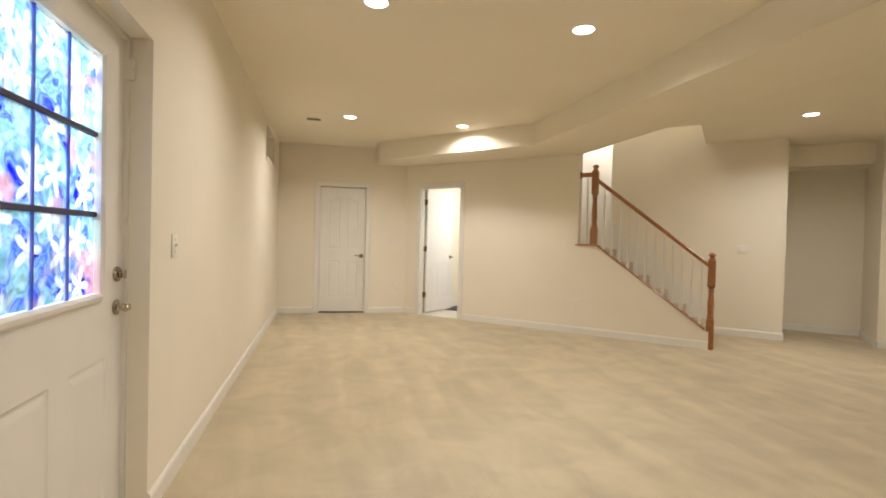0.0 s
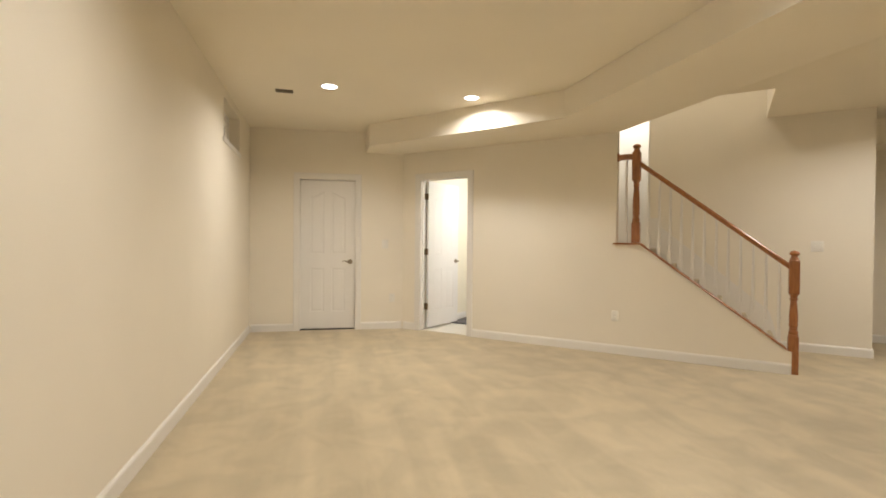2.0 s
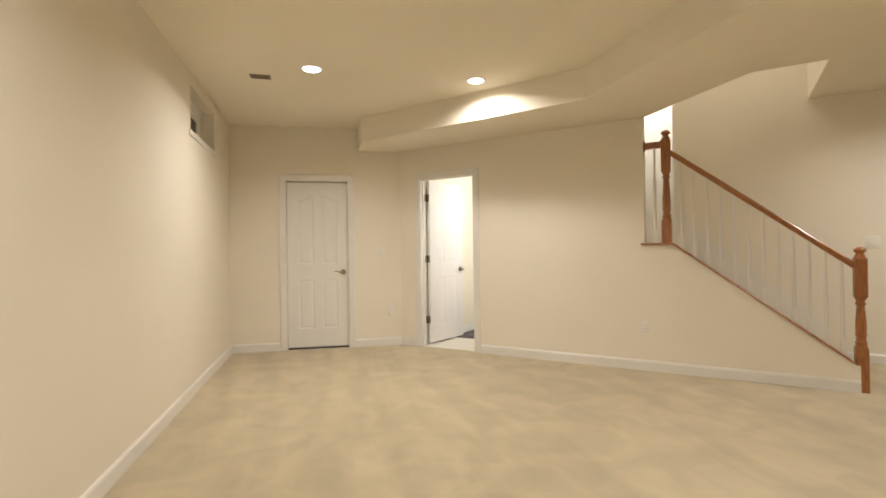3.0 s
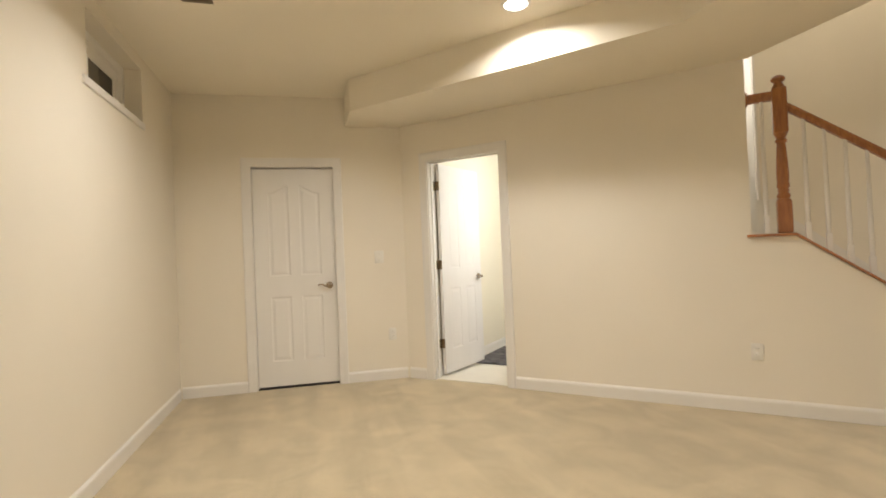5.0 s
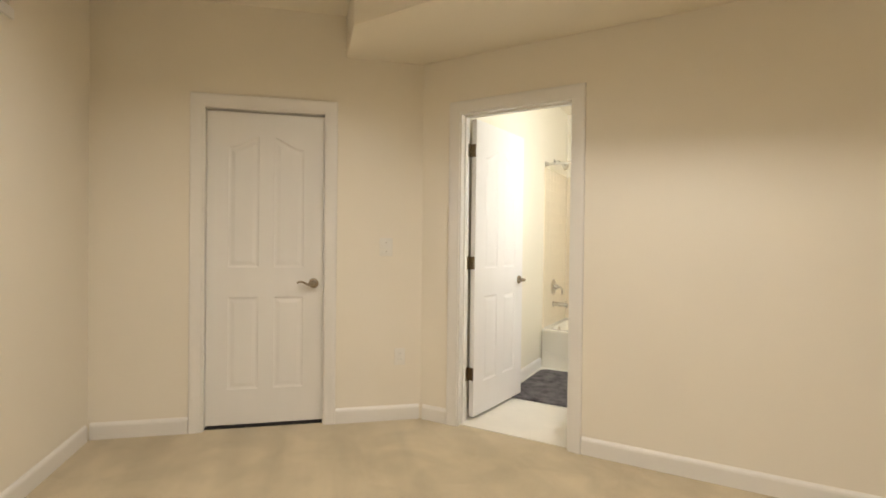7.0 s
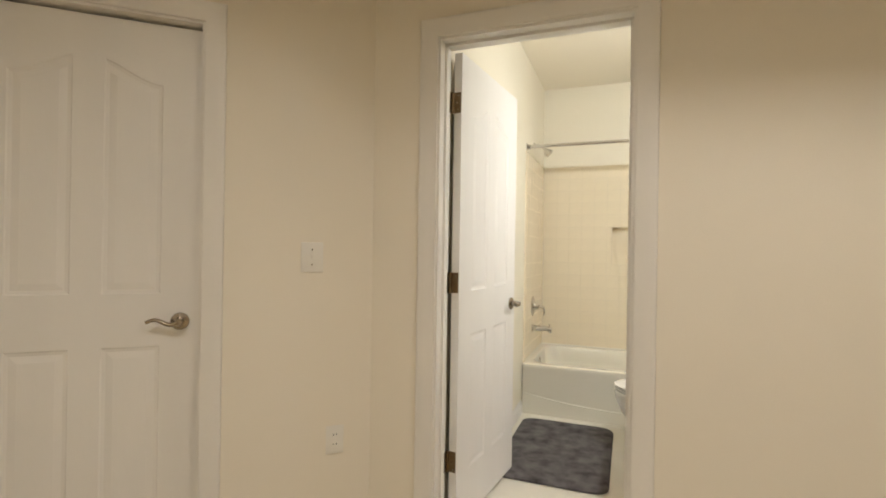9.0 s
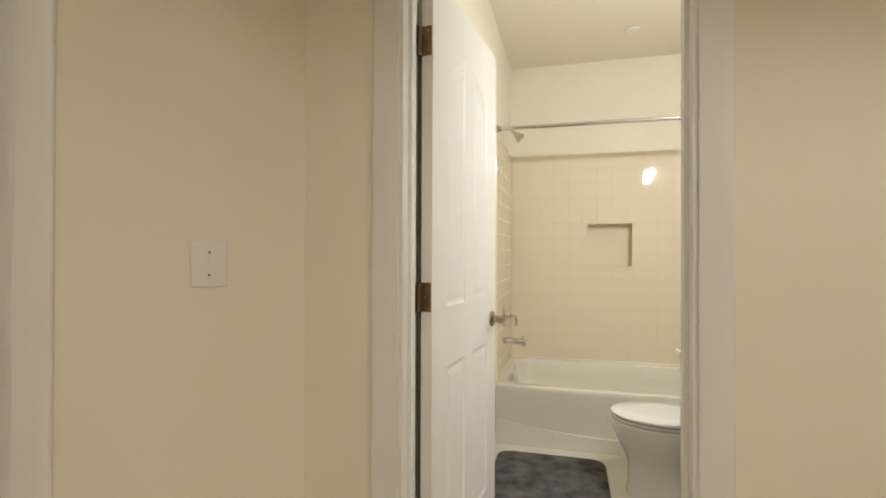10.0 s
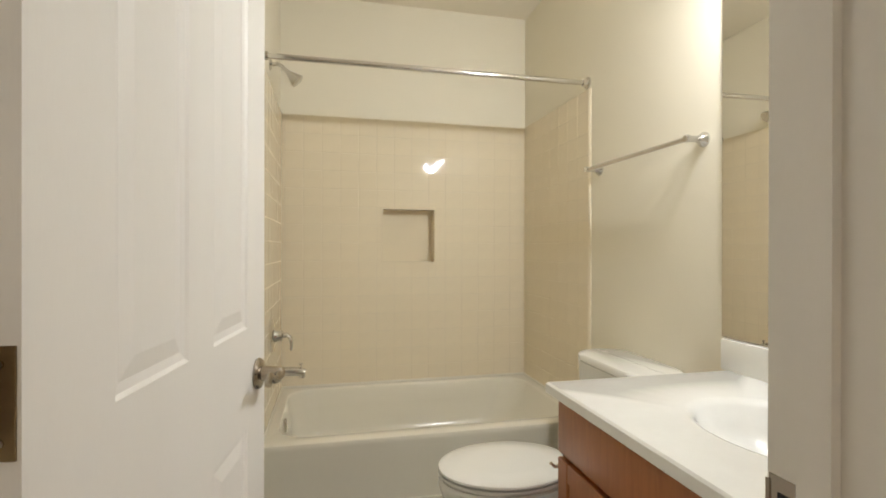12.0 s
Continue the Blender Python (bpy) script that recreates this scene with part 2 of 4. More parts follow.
CHERRY = wood("cherry_cabinet", (0.31, 0.100, 0.028), (0.39, 0.135, 0.039), 0.38)
NICKEL = material("satin_nickel", (0.38, 0.33, 0.27), 0.24, 1.0, vary=0.08, scale=8, grain=220, bump=0.03)
BRASS = material("aged_brass_hinge", (0.25, 0.18, 0.10), 0.42, 1.0, vary=0.15, scale=20, grain=200, bump=0.05)
CHROME = material("chrome", (0.66, 0.65, 0.63), 0.10, 1.0, vary=0.03, scale=10, grain=200, bump=0.0)
PLASTIC = material("ivory_plastic", (0.82, 0.79, 0.72), 0.35, vary=0.02, bump=0.0)
PORCELAIN = material("white_porcelain", (0.84, 0.83, 0.78), 0.12, vary=0.02, bump=0.0, coat=0.6)
ENAMEL = material("tub_enamel", (0.77, 0.73, 0.615), 0.15, vary=0.02, bump=0.0, coat=0.5)
MARBLE = material("cultured_marble", (0.86, 0.85, 0.81), 0.15, vary=0.04, scale=7, bump=0.0, coat=0.5)
TILE = material("biscuit_wall_tile", (0.80, 0.705, 0.53), 0.045, vary=0.03, scale=4, grain=18, bump=0.012, dist=0.002, spec=0.32)
GROUT = material("tile_grout", (0.73, 0.645, 0.49), 0.85, vary=0.08, scale=12)
VINYL = material("bathroom_vinyl_floor", (0.74, 0.70, 0.60), 0.3, vary=0.06, scale=6, grain=90, bump=0.03)
RUG = material("charcoal_plush", (0.135, 0.125, 0.125), 0.95, vary=0.8, scale=11, grain=320, bump=0.7, dist=0.008, spec=0.1)
# near-black, puts the shade of gaps, slots and holes into the colour
SHADE_BLACK = material("shade_black", (0.02, 0.018, 0.016), 0.8)
# opaque near-black, its colour stands for the unlit outside behind the pane
GLASSDARK = material("dark_window_glass", (0.03, 0.03, 0.035), 0.05, vary=0.1, bump=0.0)
MIRROR = material("mirror_silver", (0.92, 0.92, 0.90), 0.01, 1.0, vary=0.0, bump=0.0)
FILM = stained_film("stained_glass_film")
LEADBLUE = material("blue_lead_strip", (0.10, 0.13, 0.50), 0.5)
LEAD = material("dark_lead_strip", (0.04, 0.04, 0.10), 0.5)
LENS = glow("lamp_lens_glow", (1.0, 0.92, 0.80), 9.0)
BULB = glow("bulb_glow", (1.0, 0.96, 0.90), 8.0)
VENTMETAL = material("brown_vent_metal", (0.20, 0.16, 0.11), 0.5, 0.3)

# ---------------------------------------------------------------- mesh tools


def mesh(name, bm, mat, smooth=False):
    bmesh.ops.recalc_face_normals(bm, faces=bm.faces[:])
    me = bpy.data.meshes.new(name)
    bm.to_mesh(me)
    bm.free()
    me.materials.append(mat)
    if smooth:
        me.shade_smooth()
        me.set_sharp_from_angle(angle=radians(38))
    return me


def structure(name, bm, mat, label, category, m=None, smooth=False):
    ob = new(name, mesh(name, bm, mat, smooth))
    if m is not None:
        ob.matrix_world = m
    return tagged(ob, label, category, kind="structure")


def thing(name, label, category, m=None, bm=None, mat=None, group="", smooth=True, kind=""):
    ob = new(name, mesh(name, bm, mat, smooth) if bm else None)
    if m is not None:
        ob.matrix_world = m
    return tagged(ob, label, category, group, kind)


def part(name, bm, mat, parent, label="", smooth=True, m=None):
    ob = new(name, mesh(name, bm, mat, smooth))
    ob.parent = parent
    if m is not None:
        ob.matrix_basis = m
    return tagged(ob, label)


def box(bm, x0, x1, y0, y1, z0, z1, bevel=0.0, seg=2):
    vs = [bm.verts.new(p) for p in ((x0, y0, z0), (x1, y0, z0), (x1, y1, z0), (x0, y1, z0), (x0, y0, z1), (x1, y0, z1), (x1, y1, z1), (x0, y1, z1))]
    fs = [bm.faces.new([vs[i] for i in q]) for q in ((3, 2, 1, 0), (4, 5, 6, 7), (0, 1, 5, 4), (1, 2, 6, 5), (2, 3, 7, 6), (3, 0, 4, 7))]
    if bevel:
        es = list({e for f in fs for e in f.edges})
        bmesh.ops.bevel(bm, geom=es, offset=bevel, segments=seg, affect="EDGES", profile=0.5)
    return bm


def cube(x0, x1, y0, y1, z0, z1, bevel=0.0, seg=2):
    return box(bmesh.new(), x0, x1, y0, y1, z0, z1, bevel, seg)


def lathe(bm, profile, seg=24, m=Matrix()):
    """Revolve (radius, height) pairs round z."""
    rings = []
    for r, z in profile:
        rings.append([bm.verts.new(m @ Vector((r * math.cos(k * math.tau / seg), r * math.sin(k * math.tau / seg), z))) for k in range(seg)])
    for a, b in zip(rings, rings[1:]):
        for k in range(seg):
            bm.faces.new((a[k], a[(k + 1) % seg], b[(k + 1) % seg], b[k]))
    bm.faces.new(rings[0][::-1])
    bm.faces.new(rings[-1])
    return bm


def tube(bm, pts, radii, seg=14):
    """A round bar along points, with a radius at each."""
    pts = [Vector(p) for p in pts]
    rings, side = [], None
    for i, p in enumerate(pts):
        d = (pts[min(i + 1, len(pts) - 1)] - pts[max(i - 1, 0)]).normalized()
        if side is None:
            side = d.orthogonal().normalized()
        side = (side - d * side.dot(d)).normalized()
        up = d.cross(side)
        r = radii[i] if isinstance(radii, (list, tuple)) else radii
        rings.append([bm.verts.new(p + r * (math.cos(k * math.tau / seg) * side + math.sin(k * math.tau / seg) * up)) for k in range(seg)])
    for a, b in zip(rings, rings[1:]):
        for k in range(seg):
            bm.faces.new((a[k], a[(k + 1) % seg], b[(k + 1) % seg], b[k]))
    bm.faces.new(rings[0][::-1])
    bm.faces.new(rings[-1])
    return bm


def prism(bm, poly, a, b, place):
    """Extrude a polygon of (u, v) from a to b; place(u, v, w) gives the point."""
    lo = [bm.verts.new(place(u, v, a)) for u, v in poly]
    hi = [bm.verts.new(place(u, v, b)) for u, v in poly]
    bm.faces.new(lo[::-1])
    bm.faces.new(hi)
    k = len(poly)
    for i in range(k):
        bm.faces.new((lo[i], lo[(i + 1) % k], hi[(i + 1) % k], hi[i]))
    return bm


def slab_with_holes(u0, u1, v0, v1, a, b, holes, place):
    """A wall or ceiling sheet between a and b with rectangular openings (u0, u1, v0, v1) cut right through it."""
    us = sorted({u0, u1, *(max(u0, min(u1, h[i])) for h in holes for i in (0, 1))})
    vs = sorted({v0, v1, *(max(v0, min(v1, h[i])) for h in holes for i in (2, 3))})
    full = {}
    for i in range(len(us) - 1):
        for j in range(len(vs) - 1):
            cu, cv = (us[i] + us[i + 1]) / 2, (vs[j] + vs[j + 1]) / 2
            full[i, j] = not any(h[0] < cu < h[1] and h[2] < cv < h[3] for h in holes)
    bm, made = bmesh.new(), {}

    def vert(i, j, w):
        if (i, j, w) not in made:
            made[i, j, w] = bm.verts.new(place(us[i], vs[j], w))
        return made[i, j, w]

    for (i, j), on in full.items():
        if not on:
            continue
        for w in (a, b):
            bm.faces.new([vert(i, j, w), vert(i + 1, j, w), vert(i + 1, j + 1, w), vert(i, j + 1, w)])
        for di, dj, e in ((-1, 0, ((i, j), (i, j + 1))), (1, 0, ((i + 1, j), (i + 1, j + 1))), (0, -1, ((i, j), (i + 1, j))), (0, 1, ((i, j + 1), (i + 1, j + 1)))):
            if not full.get((i + di, j + dj), False):
                (p, q), (r, s) = e
                bm.faces.new([vert(p, q, a), vert(r, s, a), vert(r, s, b), vert(p, q, b)])
    return bm


def wall_x(x0, x1, z0, z1, ya, yb, holes=()):
    return slab_with_holes(x0, x1, z0, z1, ya, yb, holes, lambda u, v, w: (u, w, v))


def wall_y(y0, y1, z0, z1, xa, xb, holes=()):
    return slab_with_holes(y0, y1, z0, z1, xa, xb, holes, lambda u, v, w: (w, u, v))


def moulding(bm, path, profile, place):
    """Sweep (outward, proud) profile points along a 2D path with mitred corners; place(u, v, proud) gives the point."""
    k = len(path)
    dirs = [(Vector(path[i + 1]) - Vector(path[i])).normalized() for i in range(k - 1)]
    rings = []
    for i in range(k):
        d0, d1 = dirs[max(i - 1, 0)], dirs[min(i, k - 2)]
        n0, n1 = Vector((-d0.y, d0.x)), Vector((-d1.y, d1.x))
        mit = (n0 + n1).normalized()
        mit /= max(mit.dot(n0), 0.2)
        rings.append([bm.verts.new(place(path[i][0] + mit.x * o, path[i][1] + mit.y * o, p)) for o, p in profile])
    q = len(profile)
    for a, b in zip(rings, rings[1:]):
        for j in range(q):
            bm.faces.new((a[j], a[(j + 1) % q], b[(j + 1) % q], b[j]))
    bm.faces.new(rings[0][::-1])
    bm.faces.new(rings[-1])
    return bm


CASING = [(0.0, 0.0), (0.0, 0.010), (0.008, 0.013), (0.018, 0.012), (0.040, 0.017), (0.060, 0.019), (0.070, 0.018), (0.074, 0.013), (0.074, 0.0)]
BASEBOARD = [(F0, 0.0), (F0, 0.014), (0.054, 0.014), (0.065, 0.011), (0.072, 0.006), (0.076, 0.004), (0.076, 0.0)]


def casing(name, a0, a1, top, place, label="white moulded door casing"):
    """Door casing round an opening a0..a1 and up to top."""
    bm = moulding(bmesh.new(), [(a1, F0), (a1, top), (a0, top), (a0, F0)], [(-o, p) for o, p in CASING], place)
    return bm


def baseboard(a, b, off, m=None):
    """A baseboard on the floor from a to b (2D points); off: the side of the wall it faces, as a 2D unit normal."""
    a, b, off = Vector(a), Vector(b), Vector(off)
    bm = bmesh.new()
    rings = [[bm.verts.new((p.x + off.x * d, p.y + off.y * d, h)) for h, d in BASEBOARD] for p in (a, b)]
    q = len(BASEBOARD)
    for j in range(q):
        bm.faces.new((rings[0][j], rings[0][(j + 1) % q], rings[1][(j + 1) % q], rings[1][j]))
    bm.faces.new(rings[0][::-1])
    bm.faces.new(rings[1])
    return structure("baseboard", bm, TRIM, "white painted baseboard along the carpet", "baseboard", m)

# ---------------------------------------------------------------- the large structure
LEFT, FAR = -0.750, 7.30              # outer wall (r) and closet wall (s) of the slanted part
CW = RS @ Matrix.Translation((0, FAR, 0)) @ pose(0, 0, 0, 0, 0, -3.4) @ Matrix.Translation((0, -FAR, 0))   # the closet wall stands a little askew
OW = RS @ Matrix.Translation((LEFT, 1.56, 0)) @ pose(0, 0, 0, 0, 0, -0.45) @ Matrix.Translation((-LEFT, -1.56, 0))    # and so does the outer wall
BW0, BW1 = 6.05, 6.17                 # bathroom wall
BX0, BX1, BY1 = -3.885, -2.343, 8.735    # bathroom inside

structure("floor", prism(bmesh.new(), [rs(-0.95, -3.1), (4.1, -0.35), (4.1, 8.6), (-2.3, 8.6), (-2.3, BW0 + 0.03), (-4.22, BW0 + 0.03), rs(1.2, 7.44), rs(-0.95, 7.57)], -0.16, F0, lambda u, v, w: (u, v, w)),
          CARPET, "beige cut-pile carpet with vacuum marks", "carpet")
structure("bathroom_floor", cube(-4.3, -2.306, BW0 + 0.03, 8.9, -0.16, F0 + 0.004), VINYL, "pale vinyl bathroom floor", "floor")

ENTRY = (0.52, 1.56, -0.13, 2.035)
WINDOW = (5.62, 6.545, 2.205, 2.605)
structure("wall_outer", slab_with_holes(-3.12, FAR + 0.3, -0.12, 2.9, LEFT - 0.30, LEFT, [ENTRY, WINDOW], lambda u, v, w: (w, u, v)),
          PAINT, "cream painted outer wall with a deep window", "wall", OW)
CLOSET = (-0.078, 0.693, -0.13, 2.055)
structure("wall_closet", slab_with_holes(LEFT - 0.10, 1.337, -0.12, 2.9, FAR, FAR + 0.12, [CLOSET], lambda u, v, w: (u, w, v)),
          PAINT, "cream painted wall with a closed door", "wall", CW)
BATHDOOR = (-3.882, -3.120, -0.13, 2.066)
structure("wall_bathroom", wall_x(-4.25, -1.28, -0.12, 2.9, BW0, BW1, [BATHDOOR]), PAINT, "cream painted wall with the bathroom doorway", "wall")

# low wall under the stair rail, with its sloping top
CAPL, CAPR = (-1.03, 1.200), (0.27, 0.222)
structure("wall_stair", prism(bmesh.new(), [(-1.28, -0.12), (0.318, -0.12), (0.318, 0.190), (0.290, 0.194), (CAPL[0], 1.185), (-1.28, 1.185)], BW0, BW1,
                              lambda u, v, w: (u, w, v)), PAINT, "cream low wall below the stair rail", "wall")
SY = 7.35
structure("wall_stairwell", wall_x(-2.099, 1.15, -0.12, 5.2, SY, SY + 0.12, [(-1.93, -1.115, 1.14, 3.17)]), PAINT, "cream painted wall beyond the stairs", "wall")
structure("wall_alcove_side", wall_y(SY + 0.121, 8.5, -0.12, 2.9, 1.03, 1.149), PAINT, "cream painted side wall of the alcove", "wall")
structure("wall_alcove_back", wall_x(1.03, 2.30, -0.12, 2.9, 8.501, 8.62), PAINT, "cream painted back wall of the alcove", "wall")
structure("wall_alcove_end", wall_y(7.70, 8.50, -0.12, 2.9, 2.16, 2.28), PAINT, "cream painted end wall of the alcove", "wall")
structure("wall_right", wall_x(2.16, 4.2, -0.12, 2.9, 7.58, 7.699), PAINT, "cream painted wall", "wall")
# side and back walls are unseen, added only to close off the room
structure("wall_side", wall_y(-0.35, 7.579, -0.12, 2.9, 4.0, 4.12), PAINT, "cream painted wall", "wall")
structure("wall_back", slab_with_holes(-0.761, 2.75, -0.12, 2.9, -3.12, -3.0, [], lambda u, v, w: (u, w, v)), PAINT, "cream painted wall", "wall", RS)

# upper stair flight's shaft
structure("wall_landing", wall_y(6.171, 7.349, -0.12, 5.2, -2.21, -2.10), PAINT, "pale wall beside the landing", "wall")
# unseen, added to close the shaft's front against the sky's light
structure("wall_shaft_front", wall_x(-2.099, 1.15, 2.79, 5.2, BW0, BW1), PAINT, "pale unseen wall added to close the stair shaft", "wall")
structure("wall_shaft_end", wall_y(BW1 + 0.001, SY - 0.001, CEIL + 0.081, 5.2, 0.16, 0.28), PAINT, "pale end wall of the stair opening", "wall")
# unseen lid, added to keep the sky's light out of the shaft
structure("ceiling_stairs", cube(-2.3, 1.2, 6.0, 7.48, 5.201, 5.3), CEILING, "pale unseen ceiling added to close the stair shaft", "ceiling")
structure("hall_floor", cube(-2.20, -1.0, SY + 0.0005, 8.5, 1.0, 1.1395), CARPET, "beige carpet of the hall beyond the landing", "carpet")
structure("wall_hall_back", wall_x(-2.20, -1.0, 1.0, 3.6, 8.40, 8.5), TRIM, "white lit hall wall beyond the landing", "wall")
structure("wall_hall_left", wall_y(SY + 0.121, 8.399, 1.0, 3.6, -2.20, -2.10), TRIM, "white lit hall wall", "wall")
structure("wall_hall_right", wall_y(SY + 0.121, 8.399, 1.0, 3.6, -1.07, -1.0), TRIM, "white lit hall wall", "wall")
structure("ceiling_hall", cube(-2.20, -1.0, SY + 0.121, 8.5, 3.601, 3.7), CEILING, "white hall ceiling", "ceiling")
structure("hall_baseboard", cube(-2.099, -1.071, 8.386, 8.3995, 1.14, 1.26, 0.003, 1), TRIM, "white hall baseboard", "baseboard")
structure("door_jamb", cube(-1.132, -1.1152, SY - 0.004, SY + 0.125, 1.141, 3.16, 0.002, 1), TRIM, "white hall doorway lining", "door jamb")

# bathroom shell
structure("wall_bath_left", wall_y(BW1 + 0.001, 8.9, -0.12, 2.9, BX0 - 0.12, BX0), BATHPAINT, "pale cream bathroom wall", "wall")
structure("wall_bath_right", wall_y(BW1 + 0.001, 8.9, -0.12, 2.9, BX1, -2.211), BATHPAINT, "pale cream bathroom wall with mirror", "wall")
NICHE = (-3.287, -2.949, 1.084, 1.427)
structure("wall_bath_back", wall_x(BX0, BX1, -0.12, 2.9, BY1 + 0.012, BY1 + 0.16, [NICHE]), BATHPAINT, "pale cream bathroom wall over the tub", "wall")
structure("ceiling_bath", cube(BX0 - 0.05, BX1 + 0.05, BW1 + 0.0005, 8.9, CEIL - 0.01, CEIL + 0.15), CEILING, "white bathroom ceiling", "ceiling")

# main ceiling with the stair opening, and the dropped soffit
structure("ceiling", slab_with_holes(-8.0, 5.0, -5.5, 9.4, CEIL, CEIL + 0.08, [(-2.2, 0.16, BW0 + 0.06, 9.4), (-4.0, -2.2, BW0 + 0.06, 9.4)], lambda u, v, w: (u, v, w)),
          CEILING, "cream painted flat ceiling", "ceiling")
SOF, SY0, SY2 = 2.425, 5.18, 5.34
c_in = rs(2.52, SY0 * 1.41421 - 2.52)
p_end = rs(2.60, -3.0)
q_end = rs(3.39, -3.0)
q_in = (3.39 * 1.41421 - BW0, BW0)
l_in = rs(0.81, SY2 * 1.41421 - 0.81)
l_out = rs(0.81, FAR - 0.01)
bm = prism(bmesh.new(), [l_in, c_in, p_end, q_end, (q_in[0], BW0 - 0.001), (-4.20, BW0 - 0.001), l_out][::-1], SOF, CEIL - 0.0005, lambda u, v, w: (u, v, w))
low = [e for e in bm.edges if max(v.co.z for v in e.verts) < SOF + 0.01 or min(v.co.z for v in e.verts) < SOF + 0.01 < max(v.co.z for v in e.verts)]
bmesh.ops.bevel(bm, geom=low, offset=0.009, segments=3, affect="EDGES", profile=0.5)
structure("soffit", bm, CEILING, "dropped cream soffit boxing in a duct", "soffit", None, True)
structure("soffit_alcove", cube(1.151, 2.159, 8.02, 8.50, 2.395, CEIL - 0.0005), CEILING, "dropped soffit in the alcove", "soffit")

# baseboards
baseboard((LEFT, 1.562), (LEFT, FAR), (1, 0), OW)
baseboard((LEFT, -3.0), (LEFT, 0.518), (1, 0), OW)
baseboard((LEFT + 0.06, FAR), (CLOSET[0] - 0.068, FAR), (0, -1), CW)
baseboard((CLOSET[1] + 0.068, FAR), (1.325, FAR), (0, -1), CW)
baseboard((-4.14, BW0), (BATHDOOR[0] - 0.068, BW0), (0, -1))
baseboard((BATHDOOR[1] + 0.068, BW0), (0.316, BW0), (0, -1))
baseboard((0.33, SY), (1.163, SY), (0, -1))
baseboard((1.15, SY), (1.15, 8.5), (1, 0))
baseboard((1.165, 8.5), (2.145, 8.5), (0, -1))
baseboard((2.16, 8.5), (2.16, 7.60), (-1, 0))
baseboard((2.16, 7.58), (4.0, 7.58), (0, -1))
baseboard((BX0, BW1), (BX0, 7.85), (1, 0))

# ---------------------------------------------------------------- doors


def offset_poly(poly, d):
    """Shrink a convex polygon (counter-clockwise) by d."""
    out, k = [], len(poly)
    for i in range(k):
        p0, p1, p2 = (Vector(poly[j % k]) for j in (i - 1, i, i + 1))
        e0, e1 = (p1 - p0).normalized(), (p2 - p1).normalized()
        n0, n1 = Vector((-e0.y, e0.x)), Vector((-e1.y, e1.x))
        m = (n0 + n1).normalized()
        m /= max(m.dot(n0), 0.3)
        out.append((p1.x + m.x * d, p1.y + m.y * d))
    return out


def leaf(w, z0, z1, t, panels, hole=None):
    """A moulded door leaf from x=0 to w, faces at y=0 and y=t, raised panels on both faces."""
    bm = bmesh.new()
    for y, sgn in ((0.0, 1), (t, -1)):
        edges = []
        for poly in [[(0, z0), (w, z0), (w, z1), (0, z1)], *panels, *([hole] if hole else [])]:
            vs = [bm.verts.new((u, y, v)) for u, v in poly]
            edges += [bm.edges.new((vs[i], vs[(i + 1) % len(vs)])) for i in range(len(vs))]
        bmesh.ops.triangle_fill(bm, use_beauty=True, use_dissolve=False, edges=edges)
        for poly in panels:
            rings = []
            for d, dep in ((0, 0), (0.005, 0.004), (0.016, 0.006), (0.040, 0.0015)):
                rings.append([bm.verts.new((u, y + sgn * dep, v)) for u, v in offset_poly(poly, d)])
            for a, b in zip(rings, rings[1:]):
                for i in range(len(a)):
                    bm.faces.new((a[i], a[(i + 1) % len(a)], b[(i + 1) % len(a)], b[i]))
            bm.faces.new(rings[-1])
    for poly in [[(0, z0), (w, z0), (w, z1), (0, z1)], *([hole] if hole else [])]:
        lo, hi = [bm.verts.new((u, 0, v)) for u, v in poly], [bm.verts.new((u, t, v)) for u, v in poly]
        for i in range(4):
            bm.faces.new((lo[i], lo[(i + 1) % 4], hi[(i + 1) % 4], hi[i]))
    bmesh.ops.remove_doubles(bm, verts=bm.verts[:], dist=0.0001)
    return bm


def arch_panels(w):
    """Two tall panels under one shallow arch, two short panels below."""
    m, g = 0.135 * w / 0.76, 0.095
    cols = [(m, w / 2 - g / 2), (w / 2 + g / 2, w - m)]
    out = []
    for i, (a, b) in enumerate(cols):
        out.append([(a, 0.225), (b, 0.225), (b, 0.825), (a, 0.825)])
        top = []
        for k in range(7):
            x = b + (a - b) * k / 6
            f = abs(x - w / 2) / (w / 2 - m)
            top.append((x, 1.80 + 0.085 * (1 + math.cos(math.pi * f)) / 2))
        out.append([(a, 1.02), (b, 1.02), *top])
    return out


def lever(parent, x, z, y, side, reach, mat=NICKEL):
    """A door lever: rose, neck and a curved arm; side: the way it stands out along y; reach: the way the arm points along x."""
    bm = lathe(bmesh.new(), [(0.031, 0), (0.033, 0.004), (0.030, 0.010), (0.016, 0.013), (0.013, 0.040), (0.0135, 0.052), (0.010, 0.056)], 24,
               Matrix.Translation((x, y, z)) @ pose(0, 0, 0, -90 * side, 0, 0))
    lv = part("door_handle", bm, mat, parent, "satin nickel door lever")
    pts, rad = [], []
    for k in range(9):
        f = k / 8
        pts.append((x + reach * 0.105 * f, y + side * (0.050 - 0.006 * math.sin(f * 3.1)), z - 0.010 * math.sin(f * 6.28) + 0.003))
        rad.append(0.0095 - 0.0035 * f)
    part("arm", tube(bmesh.new(), pts, rad, 12), mat, lv)
    return lv


